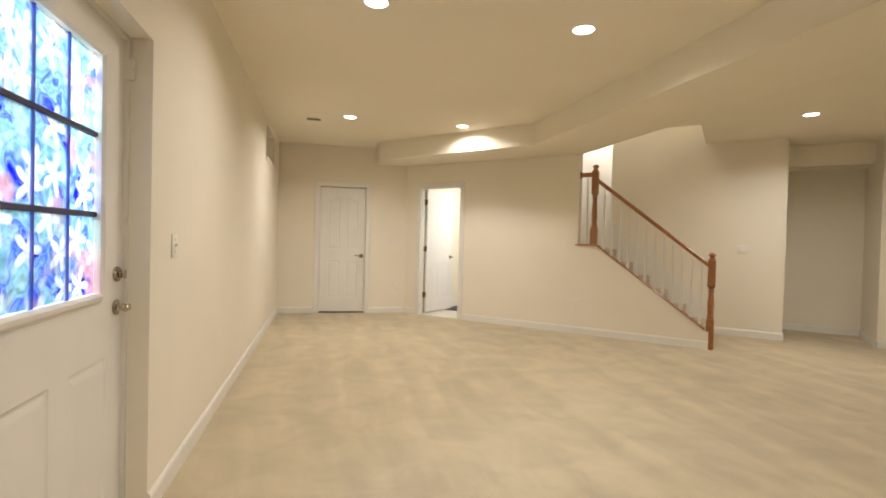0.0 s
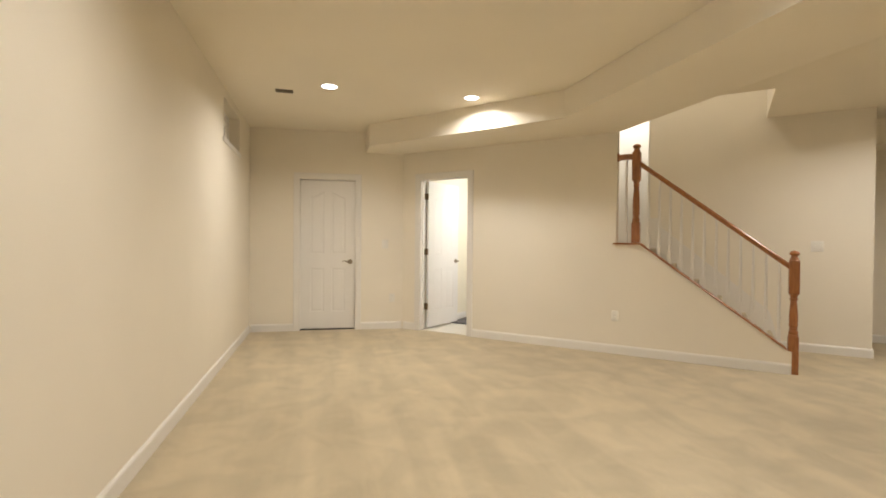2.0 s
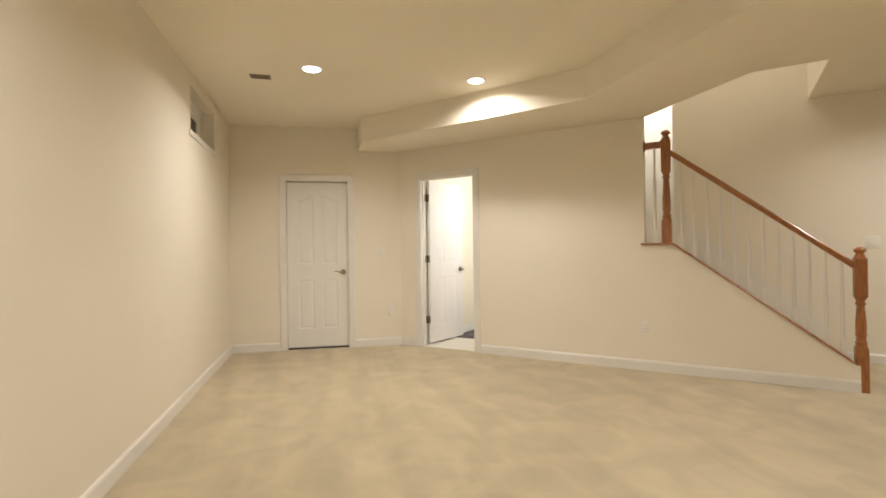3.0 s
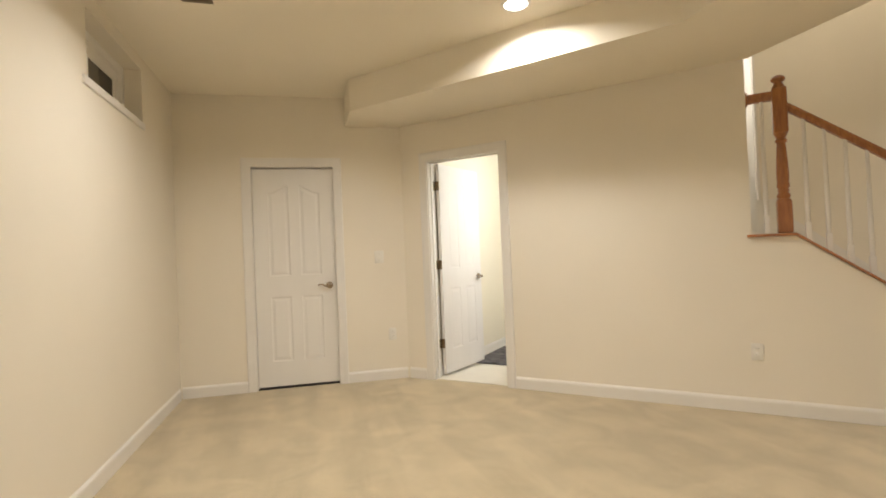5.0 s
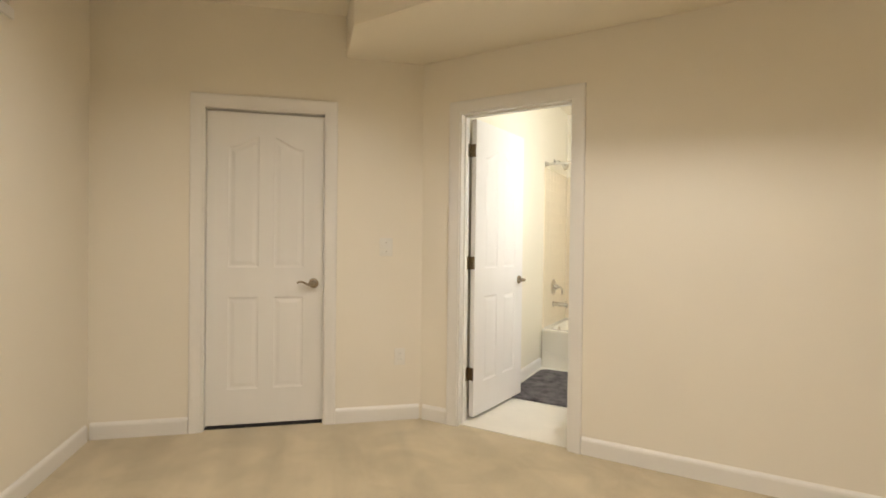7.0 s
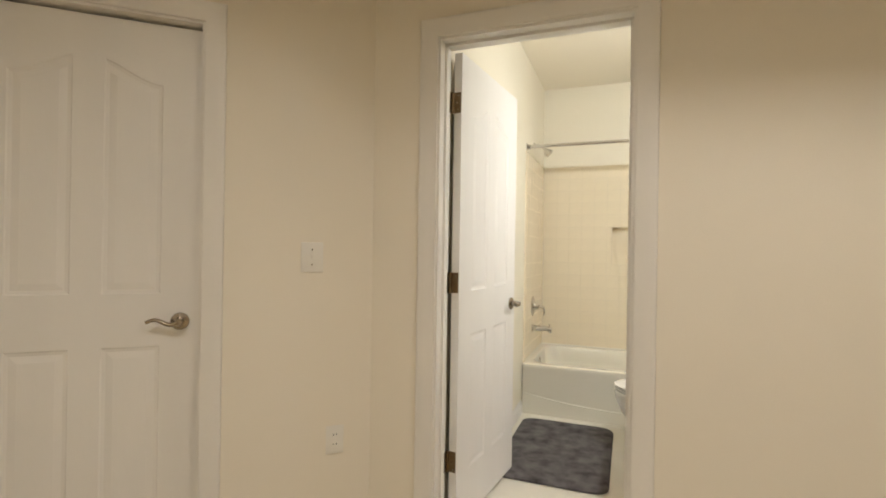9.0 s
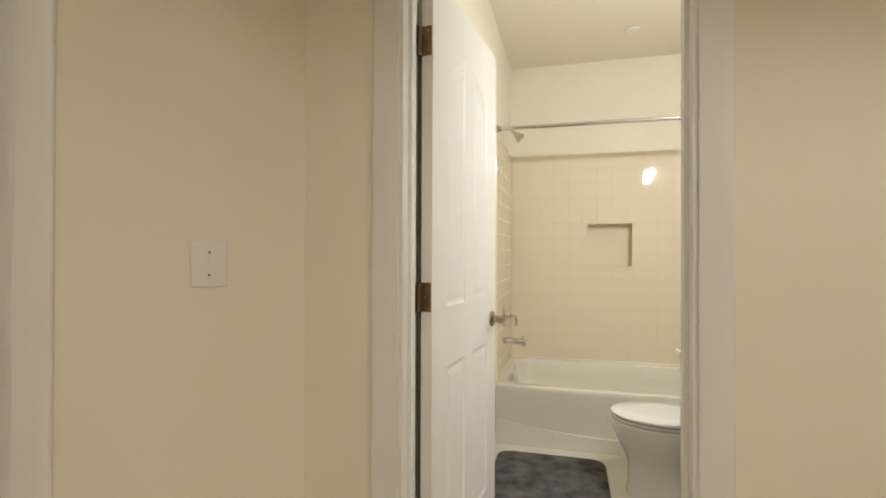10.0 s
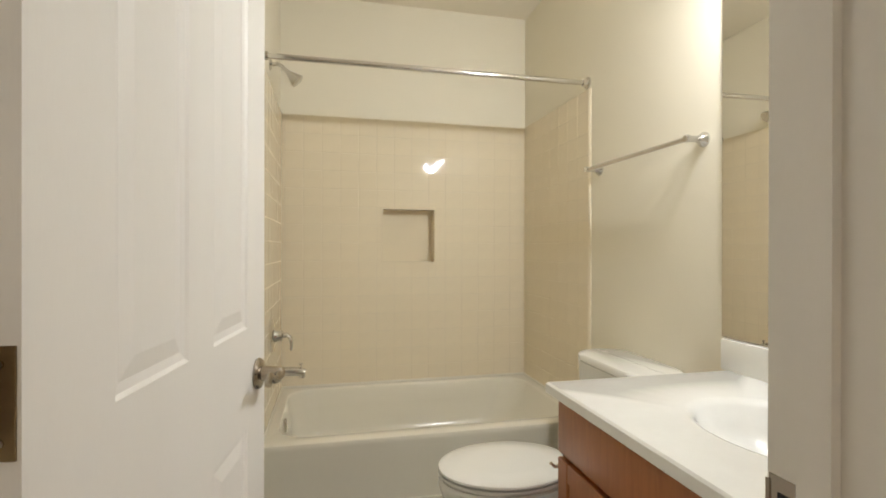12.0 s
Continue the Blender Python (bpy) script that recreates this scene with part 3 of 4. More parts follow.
def hinge(parent, z):
    """Butt hinge: knuckle and the flap on the edge of the open leaf."""
    bm = tube(bmesh.new(), [(-0.006, 0.040, z - 0.045), (-0.006, 0.040, z + 0.045)], 0.0065, 12)
    box(bm, -0.0025, -0.0005, 0.003, 0.038, z - 0.044, z + 0.044)
    hg = part("hinge", bm, BRASS, parent, "aged brass butt hinge")
    for dz in (-0.03, 0.0, 0.03):
        part("screw", lathe(bmesh.new(), [(0.0035, 0), (0.0035, 0.001)], 8, Matrix.Translation((-0.0025, 0.014 if dz else 0.022, z + dz)) @ pose(0, 0, 0, 0, -90)), NICKEL, hg)
    return hg


def jamb(bm, a0, a1, top, d0, d1, place, t=0.018):
    """Door lining: two legs and a head."""
    for u0, u1, v0, v1 in ((a0, a0 + t, F0, top), (a1 - t, a1, F0, top), (a0 + t, a1 - t, top - t, top)):
        prism(bm, [(u0, v0), (u1, v0), (u1, v1), (u0, v1)], d0, d1, place)
    return bm


# closet door, shut
in_rs = lambda u, v, w: (u, FAR - w, v)
structure("door_casing", casing("c", CLOSET[0] + 0.008, CLOSET[1] - 0.008, CLOSET[3] - 0.008, in_rs), TRIM, "white moulded casing round the closet door", "door casing", CW, True)
structure("door_jamb", jamb(bmesh.new(), CLOSET[0], CLOSET[1], CLOSET[3], -0.122, 0.001, in_rs), TRIM, "white closet door lining", "door jamb", CW)
w = CLOSET[1] - CLOSET[0] - 0.042
closet = thing("door_1", "white moulded four-panel closet door, shut", "door", CW @ Matrix.Translation((CLOSET[0] + 0.021, FAR + 0.040, 0)), kind="structure")
part("leaf", leaf(w, -0.004, 2.025, 0.035, arch_panels(w)), DOORPAINT, closet, "white moulded door leaf with arched panels", False)
lever(closet, w - 0.062, 0.915, 0.0, -1, -1)
bm = jamb(bmesh.new(), CLOSET[0] + 0.018, CLOSET[1] - 0.018, CLOSET[3] - 0.018, -0.088, -0.076, in_rs, 0.012)
structure("door_stop", bm, TRIM, "white door stop strip", "trim", CW)
# unseen black sheet, added to keep light out behind the shut door
structure("closet_back_sheet", slab_with_holes(-0.6, 1.1, -0.12, 2.9, FAR + 0.9, FAR + 1.0, [], lambda u, v, w: (u, w, v)), SHADE_BLACK, "unseen black sheet closing the space behind the shut door", "wall", CW)
# dark strip laid on the carpet as the shade under the leaf
structure("closet_gap_shade", prism(bmesh.new(), [(CLOSET[0] + 0.018, F0 + 0.0005), (CLOSET[1] - 0.018, F0 + 0.0005), (CLOSET[1] - 0.018, F0 + 0.010), (CLOSET[0] + 0.018, F0 + 0.010)], -0.09, -0.030, in_rs), SHADE_BLACK, "dark strip standing in for the shade under the closet door", "threshold", CW)
# black sheet close behind the leaf, its colour stands for shade
structure("closet_shade", slab_with_holes(CLOSET[0] + 0.02, CLOSET[1] - 0.02, F0, 2.03, FAR + 0.095, FAR + 0.105, [], lambda u, v, w: (u, w, v)), SHADE_BLACK, "black sheet standing in for the shade behind the shut door", "wall", CW)

# bathroom door, open into the bathroom
in_y = lambda u, v, w: (u, BW0 - w, v)
structure("door_casing", casing("c", BATHDOOR[0] + 0.008, BATHDOOR[1] - 0.008, BATHDOOR[3] - 0.008, in_y), TRIM, "white moulded casing round the bathroom doorway", "door casing", None, True)
jb = structure("door_jamb", jamb(bmesh.new(), BATHDOOR[0], BATHDOOR[1], BATHDOOR[3], -0.121, 0.001, in_y), TRIM, "white bathroom door lining with a strike plate", "door jamb")
structure("door_stop", jamb(bmesh.new(), BATHDOOR[0] + 0.018, BATHDOOR[1] - 0.018, BATHDOOR[3] - 0.018, -0.080, -0.046, in_y, 0.011), TRIM, "white door stop strip", "trim")
bm = cube(BATHDOOR[1] - 0.0195, BATHDOOR[1] - 0.0178, BW0 + 0.083, BW0 + 0.119, 0.877, 0.945, 0.0006, 1)
sp = part("strike_plate", bm, NICKEL, jb, "satin nickel strike plate")
part("latch_hole", cube(BATHDOOR[1] - 0.0199, BATHDOOR[1] - 0.0194, BW0 + 0.092, BW0 + 0.108, 0.893, 0.929), SHADE_BLACK, sp)
part("lip", tube(bmesh.new(), [(BATHDOOR[1] - 0.019, BW0 + 0.119, 0.884), (BATHDOOR[1] - 0.019, BW0 + 0.119, 0.938)], 0.003, 8), NICKEL, sp)
SWING = 83.2
w = BATHDOOR[1] - BATHDOOR[0] - 0.052
bath_door = thing("door_2", "white moulded four-panel bathroom door standing open", "door", pose(BATHDOOR[0] + 0.029, BW1 + 0.012, 0, 0, 0, SWING) @ Matrix.Translation((0.006, -0.035, 0)), kind="structure")
part("leaf", leaf(w, 0.003, 2.043, 0.035, arch_panels(w)), DOORPAINT, bath_door, "white moulded door leaf with arched panels", False)
lever(bath_door, w - 0.062, 0.915, 0.0, -1, -1)
lever(bath_door, w - 0.062, 0.915, 0.035, 1, -1)
for z in (0.295, 1.06, 1.83):
    hinge(bath_door, z)
    part("hinge_flap", cube(BATHDOOR[0] + 0.0178, BATHDOOR[0] + 0.0198, BW1 - 0.036, BW1 - 0.001, z - 0.044, z + 0.044), BRASS, jb, "aged brass hinge flap")

# entry door with stained film, set back in the outer wall
ER = -0.898
entry = thing("door_3", "white entry door with a stained-glass film light, shut", "door", RS @ pose(ER + 0.047, 0, 0) @ Matrix(((0, -1, 0, 0), (1, 0, 0, 0.540), (0, 0, 1, 0), (0, 0, 0, 1))), kind="structure")
W = 1.0
GL = (0.166, 0.786, 0.975, 1.878)
lower = [[(0.15, 0.16), (0.44, 0.16), (0.44, 0.72), (0.15, 0.72)], [(0.56, 0.16), (0.85, 0.16), (0.85, 0.72), (0.56, 0.72)]]
part("leaf", leaf(W, 0.0, 2.015, 0.044, lower, [(GL[0], GL[2]), (GL[1], GL[2]), (GL[1], GL[3]), (GL[0], GL[3])]), DOORPAINT, entry, "white steel door leaf with two raised panels", False)
bm = moulding(bmesh.new(), [(GL[1], GL[2]), (GL[1], GL[3]), (GL[0], GL[3]), (GL[0], GL[2]), (GL[1], GL[2])], [(0.004, 0.004), (-0.008, 0.015), (-0.024, 0.012), (-0.034, 0.0), (-0.034, -0.003), (0.004, -0.003)], lambda u, v, p: (u, -p, v))
frame_part = part("glass_frame", bm, TRIM, entry, "white moulded frame round the glass")
gw, gh = (GL[1] - GL[0]) / 3, (GL[3] - GL[2]) / 3
for i in range(3):
    for j in range(3):
        part("pane", cube(GL[0] + i * gw + 0.003, GL[0] + (i + 1) * gw - 0.003, 0.018, 0.022, GL[2] + j * gh + 0.003, GL[2] + (j + 1) * gh - 0.003), FILM, entry, "glass pane with blue and white floral film")
for i in (1, 2):
    part("glazing_bar", cube(GL[0] + i * gw - 0.0038, GL[0] + i * gw + 0.0038, 0.010, 0.030, GL[2], GL[3], 0.003, 1), LEADBLUE, entry, "dark blue lead strip")
for j in (1, 2):
    part("glazing_bar", cube(GL[0], GL[1], 0.009, 0.031, GL[2] + j * gh - 0.010, GL[2] + j * gh + 0.010, 0.003, 1), LEAD, entry, "dark lead strip")
lever(entry, W - 0.065, 0.904, 0.0, -1, -1)
bm = lathe(bmesh.new(), [(0.030, 0), (0.032, 0.005), (0.028, 0.014), (0.012, 0.017), (0.010, 0.022)], 24, Matrix.Translation((W - 0.065, 0, 1.04)) @ pose(0, 0, 0, 90))
db = part("deadbolt", bm, NICKEL, entry, "satin nickel deadbolt rose")
part("thumb_turn", cube(W - 0.069, W - 0.061, -0.040, -0.018, 1.022, 1.058, 0.003), NICKEL, db)
in_l = lambda u, v, w: (LEFT - w, u, v)
structure("door_jamb", jamb(bmesh.new(), ENTRY[0], ENTRY[1], ENTRY[3], 0.085, 0.302, in_l), TRIM, "white entry door lining", "door jamb", RS)
structure("threshold", prism(bmesh.new(), [(ENTRY[0] + 0.018, F0), (ENTRY[1] - 0.018, F0), (ENTRY[1] - 0.018, -0.002), (ENTRY[0] + 0.018, -0.002)], 0.10, 0.30, in_l), NICKEL, "metal door threshold", "threshold", RS)
sensor = thing("alarm_sensor", "white plastic door alarm sensor at the head of the jamb", "sensor", RS, cube(-0.866, -0.816, ENTRY[1] - 0.026, ENTRY[1] - 0.0005, 1.855, 1.940, 0.004), PLASTIC)
part("seam", cube(-0.8665, -0.8155, ENTRY[1] - 0.0245, ENTRY[1] - 0.020, 1.895, 1.897), LEAD, sensor)

# ---------------------------------------------------------------- high window in the outer wall
win = thing("window_1", "small high basement window with white vinyl frame", "window", OW, kind="structure")
fr = LEFT - 0.114


def rim(u0, u1, v0, v1, profile, depth):
    """A closed frame round u0..u1, v0..v1; profile: (inward, proud) points."""
    return moulding(bmesh.new(), [(u1, v0), (u1, v1), (u0, v1), (u0, v0), (u1, v0)], profile, lambda u, v, p: (depth + p, u, v))


part("window_frame", rim(*WINDOW, [(0, -0.08), (0, 0), (0.052, 0), (0.056, -0.008), (0.064, -0.008), (0.068, -0.014), (0.120, -0.014), (0.124, -0.022), (0.124, -0.08)], fr), TRIM, win, "white stepped vinyl window frame", False)
MEET = 5.985
for u0, u1 in ((WINDOW[0] + 0.125, MEET - 0.002), (MEET - 0.020, WINDOW[1] - 0.125)):
    back = 0.030 if u1 < 6.1 else 0.016
    v0, v1 = WINDOW[2] + 0.03, WINDOW[3] - 0.105
    part("sash", rim(u0, u1, v0, v1, [(0, -0.012), (0, 0), (0.026, 0), (0.034, -0.008), (0.034, -0.012)], fr - back), TRIM, win, "white vinyl sliding sash", False)
    part("pane", cube(fr - back - 0.010, fr - back - 0.006, u0 + 0.03, u1 - 0.03, v0 + 0.03, v1 - 0.03), GLASSDARK, win, "window glass, near-black for the unlit outside")
part("window_sill", cube(LEFT - 0.110, LEFT + 0.014, WINDOW[0] - 0.06, WINDOW[1] + 0.012, WINDOW[2] - 0.045, WINDOW[2] + 0.004, 0.004), TRIM, win, "white painted sill")

# ---------------------------------------------------------------- stairs, rail
RISE, RUN, TOPX = 0.19, 0.253, -1.05
stairs = thing("staircase", "carpeted straight stair flight behind the low wall", "stairs", kind="structure")
for k in range(5):
    x1 = TOPX + RUN * (5 - k)
    bm = cube(x1 - RUN - 0.002, x1 + 0.025, BW1 + 0.001, SY - 0.02, RISE * (k + 1) - 0.20 if k else F0 + 0.001, RISE * (k + 1), 0.014, 3)
    part("step", bm, CARPET, stairs)
land = thing("landing", "carpeted stair landing", "landing", None, cube(-2.098, TOPX + 0.025, BW1 + 0.001, SY - 0.001, 0.94, RISE * 6, 0.012), CARPET, kind="structure")
sk = [(TOPX - 0.098, 1.535), (TOPX - 0.098, 1.14), (TOPX, 0.9), (TOPX + RUN * 5, F0), (TOPX + RUN * 5 + 0.10, F0), (TOPX + RUN * 5 + 0.10, 0.084), (TOPX + RUN * 5, 0.42), (TOPX + 0.10, 1.40), (TOPX + 0.06, 1.535)]
structure("skirting_board", prism(bmesh.new(), sk, SY - 0.018, SY - 0.0005, lambda u, v, w: (u, w, v)), TRIM, "white stair skirting board", "trim")
rail = thing("stair_railing", "red oak stair rail with turned newels and white balusters", "railing")
CY = (BW0 + BW1) / 2 - 0.012


def newel(x, z0, zb, zt, z1):
    """Turned newel post: square foot, turned shaft, square block, mushroom cap."""
    base = bmesh.new()
    a = 0.042
    box(base, x - a, x + a, CY - a, CY + a, z0, zb, 0.004, 1)
    post = part("newel_post", base, OAK, rail, "turned red oak newel post")
    L = zt - zb
    prof = [(0.042, 0.0), (0.042, 0.010), (0.033, 0.016), (0.039, 0.026), (0.040, 0.040), (0.034, 0.050), (0.028, 0.058), (0.034, 0.066), (0.034, 0.074), (0.029, 0.082),
            (0.037, 0.094), (0.038, 0.112), (0.034, 0.122), (0.036, 0.150), (0.0365, 0.19), (0.033, L * 0.60), (0.028, L - 0.10), (0.026, L - 0.075), (0.025, L - 0.066),
            (0.035, L - 0.056), (0.035, L - 0.044), (0.027, L - 0.036), (0.030, L - 0.022), (0.042, L)]
    part("turned_shaft", lathe(bmesh.new(), prof, 20, Matrix.Translation((x, CY, zb))), OAK, post)
    bm = cube(x - a, x + a, CY - a, CY + a, zt, z1 - 0.09, 0.006, 1)
    part("block", bm, OAK, post)
    part("cap", lathe(bmesh.new(), [(0.040, -0.012), (0.034, 0.012), (0.026, 0.024), (0.026, 0.034), (0.038, 0.044), (0.043, 0.056), (0.036, 0.070), (0.020, 0.080), (0.006, 0.084)], 20, Matrix.Translation((x, CY, z1 - 0.084))), OAK, post)
    return post


N1, N2 = -1.083, 0.331
newel(N1, 1.208, 1.425, 1.885, 2.286)
newel(N2, F0, 0.335, 0.735, 1.145)


def bar(bm, a, b, prof):
    """A handrail along a line in the x-z plane, cut plumb at both ends; prof: (y, z) points."""
    rings = [[bm.verts.new((p[0], CY + y, p[1] + z)) for y, z in prof] for p in (a, b)]
    k = len(prof)
    for i in range(k):
        bm.faces.new((rings[0][i], rings[0][(i + 1) % k], rings[1][(i + 1) % k], rings[1][i]))
    bm.faces.new(rings[0])
    bm.faces.new(rings[1][::-1])
    return bm


GRIP = [(-0.020, -0.062), (0.020, -0.062), (0.022, -0.045), (0.030, -0.032), (0.030, -0.014), (0.022, -0.003), (0.0, 0.0), (-0.022, -0.003), (-0.030, -0.014), (-0.030, -0.032), (-0.022, -0.045)]
RA, RB = (N1 + 0.042, 2.092), (N2 - 0.042, 1.030)
part("handrail", bar(bmesh.new(), RA, RB, GRIP), OAK, rail, "sloping red oak handrail")
part("handrail", bar(bmesh.new(), (-1.268, 2.182), (N1 - 0.042, 2.182), GRIP), OAK, rail, "short level red oak handrail")
part("rosette", lathe(bmesh.new(), [(0.052, 0), (0.052, 0.006), (0.046, 0.012), (0.030, 0.014)], 24, Matrix.Translation((-1.279, CY, 2.152)) @ pose(0, 0, 0, 0, 90)), OAK, rail, "round oak rail rosette on the wall end")
CAP = [(-0.080, 0.0), (0.075, 0.0), (0.075, 0.012), (0.068, 0.018), (-0.074, 0.018), (-0.080, 0.012)]
part("cap_board", bar(bmesh.new(), (CAPL[0], 1.187), (0.276, 0.206), CAP), OAK, rail, "sloping oak cap on the low wall")
part("cap_board", bar(bmesh.new(), (-1.308, 1.187), (CAPL[0], 1.187), CAP), OAK, rail, "level oak cap on the low wall")
slope_cap = lambda x: 1.209 + (x - CAPL[0]) * (0.206 - 1.187) / (0.276 - CAPL[0])
slope_rail = lambda x: RA[1] + (x - RA[0]) * (RB[1] - RA[1]) / (RB[0] - RA[0]) - 0.058
for x in [-0.955 + 0.1065 * k for k in range(12)] + [-1.185]:
    lo, hi = (slope_cap(x), slope_rail(x)) if x > N1 else (1.208, 2.122)
    H = hi - lo
    bm = cube(x - 0.016, x + 0.016, CY - 0.016, CY + 0.016, lo - 0.012, lo + 0.12, 0.002, 1)
    lathe(bm, [(0.0155, 0.118), (0.0115, 0.130), (0.015, 0.142), (0.0125, 0.156), (0.0150, 0.20), (0.0145, 0.30), (0.0100, H + 0.012)], 12, Matrix.Translation((x, CY, lo)))
    part("baluster", bm, TRIM, rail, "white turned baluster")

# ---------------------------------------------------------------- ceiling fittings
first = None
# the last fitting belongs to the added, unseen fill lamp
for lx, ly in DOWNLIGHTS:
    if first is None:
        first = thing("downlight", "recessed ceiling downlight with white trim, lit", "ceiling light", Matrix.Translation((lx, ly, CEIL)), group="recessed ceiling downlights")
        bm = moulding(bmesh.new(), [(0.078 * math.cos(a * math.tau / 32), 0.078 * math.sin(a * math.tau / 32)) for a in range(33)], [(-0.016, 0.0), (-0.014, -0.004), (0.0, -0.006), (0.008, 0.0)], lambda u, v, p: (u, v, p))
        part("trim_ring", bm, TRIM, first, "white trim ring")
        part("lens", lathe(bmesh.new(), [(0.072, -0.0005), (0.072, -0.0025), (0.05, -0.004)], 32), LENS, first, "glowing lamp lens")
    else:
        copy_thing(first, Matrix.Translation((lx, ly, CEIL)))
vent = thing("ceiling_vent", "small brown metal ceiling register", "vent", RS @ Matrix.Translation((-0.155, 5.60, CEIL)))
bm = moulding(bmesh.new(), [(0.085, -0.05), (0.085, 0.05), (-0.085, 0.05), (-0.085, -0.05), (0.085, -0.05)], [(0, 0), (0, -0.005), (0.018, -0.007), (0.022, 0)], lambda u, v, p: (u, v, p))
part("frame", bm, VENTMETAL, vent, "", False)
part("backing", cube(-0.067, 0.067, -0.032, 0.032, -0.0015, -0.0005), SHADE_BLACK, vent)
for k in range(7):
    part("slat", cube(-0.067, 0.067, -0.031 + k * 0.0093, -0.026 + k * 0.0093, -0.006, -0.002), VENTMETAL, vent)

# ---------------------------------------------------------------- switches and sockets


def plate(name, label, m, kind):
    """A wall plate in its own frame: x across, z up, standing out along -y."""
    ob = thing(name, label, name.replace("_", " "), m)
    pw, ph = {"switch": (0.044, 0.061), "double": (0.060, 0.061)}.get(kind, (0.036, 0.058))
    part("plate", cube(-pw, pw, -0.006, -0.0003, -ph, ph, 0.003), PLASTIC, ob)
    if kind in ("switch", "double"):
        for tx_ in (0.0,) if kind == "switch" else (-0.023, 0.023):
            part("toggle_slot", cube(tx_ - 0.006, tx_ + 0.006, -0.0068, -0.0058, -0.013, 0.013), PLASTIC, ob)
            part("toggle", cube(tx_ - 0.004, tx_ + 0.004, -0.018, -0.006, -0.002, 0.010, 0.001, 1), PLASTIC, ob)
            for z in (-0.030, 0.030):
                part("screw", lathe(bmesh.new(), [(0.003, 0), (0.003, 0.001)], 8, Matrix.Translation((tx_, -0.006, z)) @ pose(0, 0, 0, 90)), NICKEL, ob)
    else:
        for z in (-0.0195, 0.0195):
            so = part("socket", lathe(bmesh.new(), [(0.0165, 0), (0.0165, 0.0016), (0.015, 0.0022)], 20, Matrix.Translation((0, -0.0058, z)) @ pose(0, 0, 0, 90)), PLASTIC, ob)
            for dx_ in (-0.0062, 0.0062):
                part("slot", cube(dx_ - 0.001, dx_ + 0.001, -0.0085, -0.0076, z - 0.002, z + 0.006), SHADE_BLACK, so)
    return ob


plate("light_switch", "ivory toggle light switch on the closet wall", CW @ Matrix.Translation((1.088, FAR, 1.162)), "switch")
plate("wall_socket", "ivory duplex socket low on the closet wall", CW @ Matrix.Translation((1.190, FAR, 0.41)), "socket")
plate("wall_socket", "ivory duplex socket below the stairs", Matrix.Translation((-1.282, BW0, 0.396)), "socket")
plate("light_switch", "ivory double toggle light switch by the stairs", Matrix.Translation((0.66, SY, 1.185)), "double")
plate("light_switch", "ivory toggle light switch near the entry door", OW @ pose(LEFT, 1.89, 1.15, 0, 0, 90), "switch")

# ---------------------------------------------------------------- bathroom
TZ = 1.970                              # top of the tile
RIM, TY0 = 0.352, 7.865                 # tub rim and front
tub = thing("bathtub", "almond enamel alcove bathtub with a smooth apron", "bathtub")
bm = bmesh.new()


def rounded(x0, x1, y0, y1, r, k=9):
    out = []
    for cx, cy, a0 in ((x1 - r, y1 - r, 0), (x0 + r, y1 - r, 90), (x0 + r, y0 + r, 180), (x1 - r, y0 + r, 270)):
        for i in range(k + 1):
            a = radians(a0 + 90 * i / k)
            out.append((cx + r * math.cos(a), cy + r * math.sin(a)))
    return out


X0, X1 = BX0 + 0.0085, BX1 - 0.0085
Y1 = BY1 - 0.0005
loops = [(rounded(X0, X1, TY0 + 0.012, Y1, 0.002), F0 + 0.0045), (rounded(X0, X1, TY0 + 0.012, Y1, 0.002), 0.05), (rounded(X0, X1, TY0 + 0.006, Y1, 0.002), 0.10), (rounded(X0, X1, TY0 + 0.004, Y1, 0.002), RIM - 0.03),
         (rounded(X0, X1, TY0, Y1, 0.004), RIM - 0.016), (rounded(X0, X1, TY0 + 0.004, Y1, 0.004), RIM - 0.004), (rounded(X0, X1, TY0 + 0.014, Y1, 0.006), RIM),
         (rounded(X0 + 0.045, X1 - 0.05, TY0 + 0.075, Y1 - 0.045, 0.14), RIM), (rounded(X0 + 0.051, X1 - 0.057, TY0 + 0.081, Y1 - 0.051, 0.14), RIM - 0.003), (rounded(X0 + 0.055, X1 - 0.062, TY0 + 0.086, Y1 - 0.056, 0.14), RIM - 0.012), (rounded(X0 + 0.066, X1 - 0.10, TY0 + 0.095, Y1 - 0.068, 0.15), 0.24),
         (rounded(X0 + 0.085, X1 - 0.20, TY0 + 0.115, Y1 - 0.09, 0.16), 0.12), (rounded(X0 + 0.10, X1 - 0.225, TY0 + 0.128, Y1 - 0.105, 0.15), 0.09), (rounded(X0 + 0.13, X1 - 0.27, TY0 + 0.15, Y1 - 0.13, 0.12), 0.075)]
rings = [[bm.verts.new((x, y, z)) for x, y in poly] for poly, z in loops]
for a, b in zip(rings, rings[1:]):
    for i in range(len(a)):
        bm.faces.new((a[i], a[(i + 1) % len(a)], b[(i + 1) % len(a)], b[i]))
bm.faces.new(rings[-1])
part("basin", bm, ENAMEL, tub, "almond enamel tub shell")
XM, XH = (X0 + X1) / 2, (X1 - X0) / 2
skirt = [(X0 + 0.003, F0 + 0.0045), (X1 - 0.003, F0 + 0.0045)] + [(XM + XH * u, 0.068 + 0.07 * u * u) for u in [0.994 - 1.988 * i / 24 for i in range(25)]]
part("apron_skirt", prism(bmesh.new(), skirt, TY0 - 0.001, TY0 + 0.02, lambda u, v, w: (u, w, v)), ENAMEL, tub, "raised curved skirt along the foot of the apron")
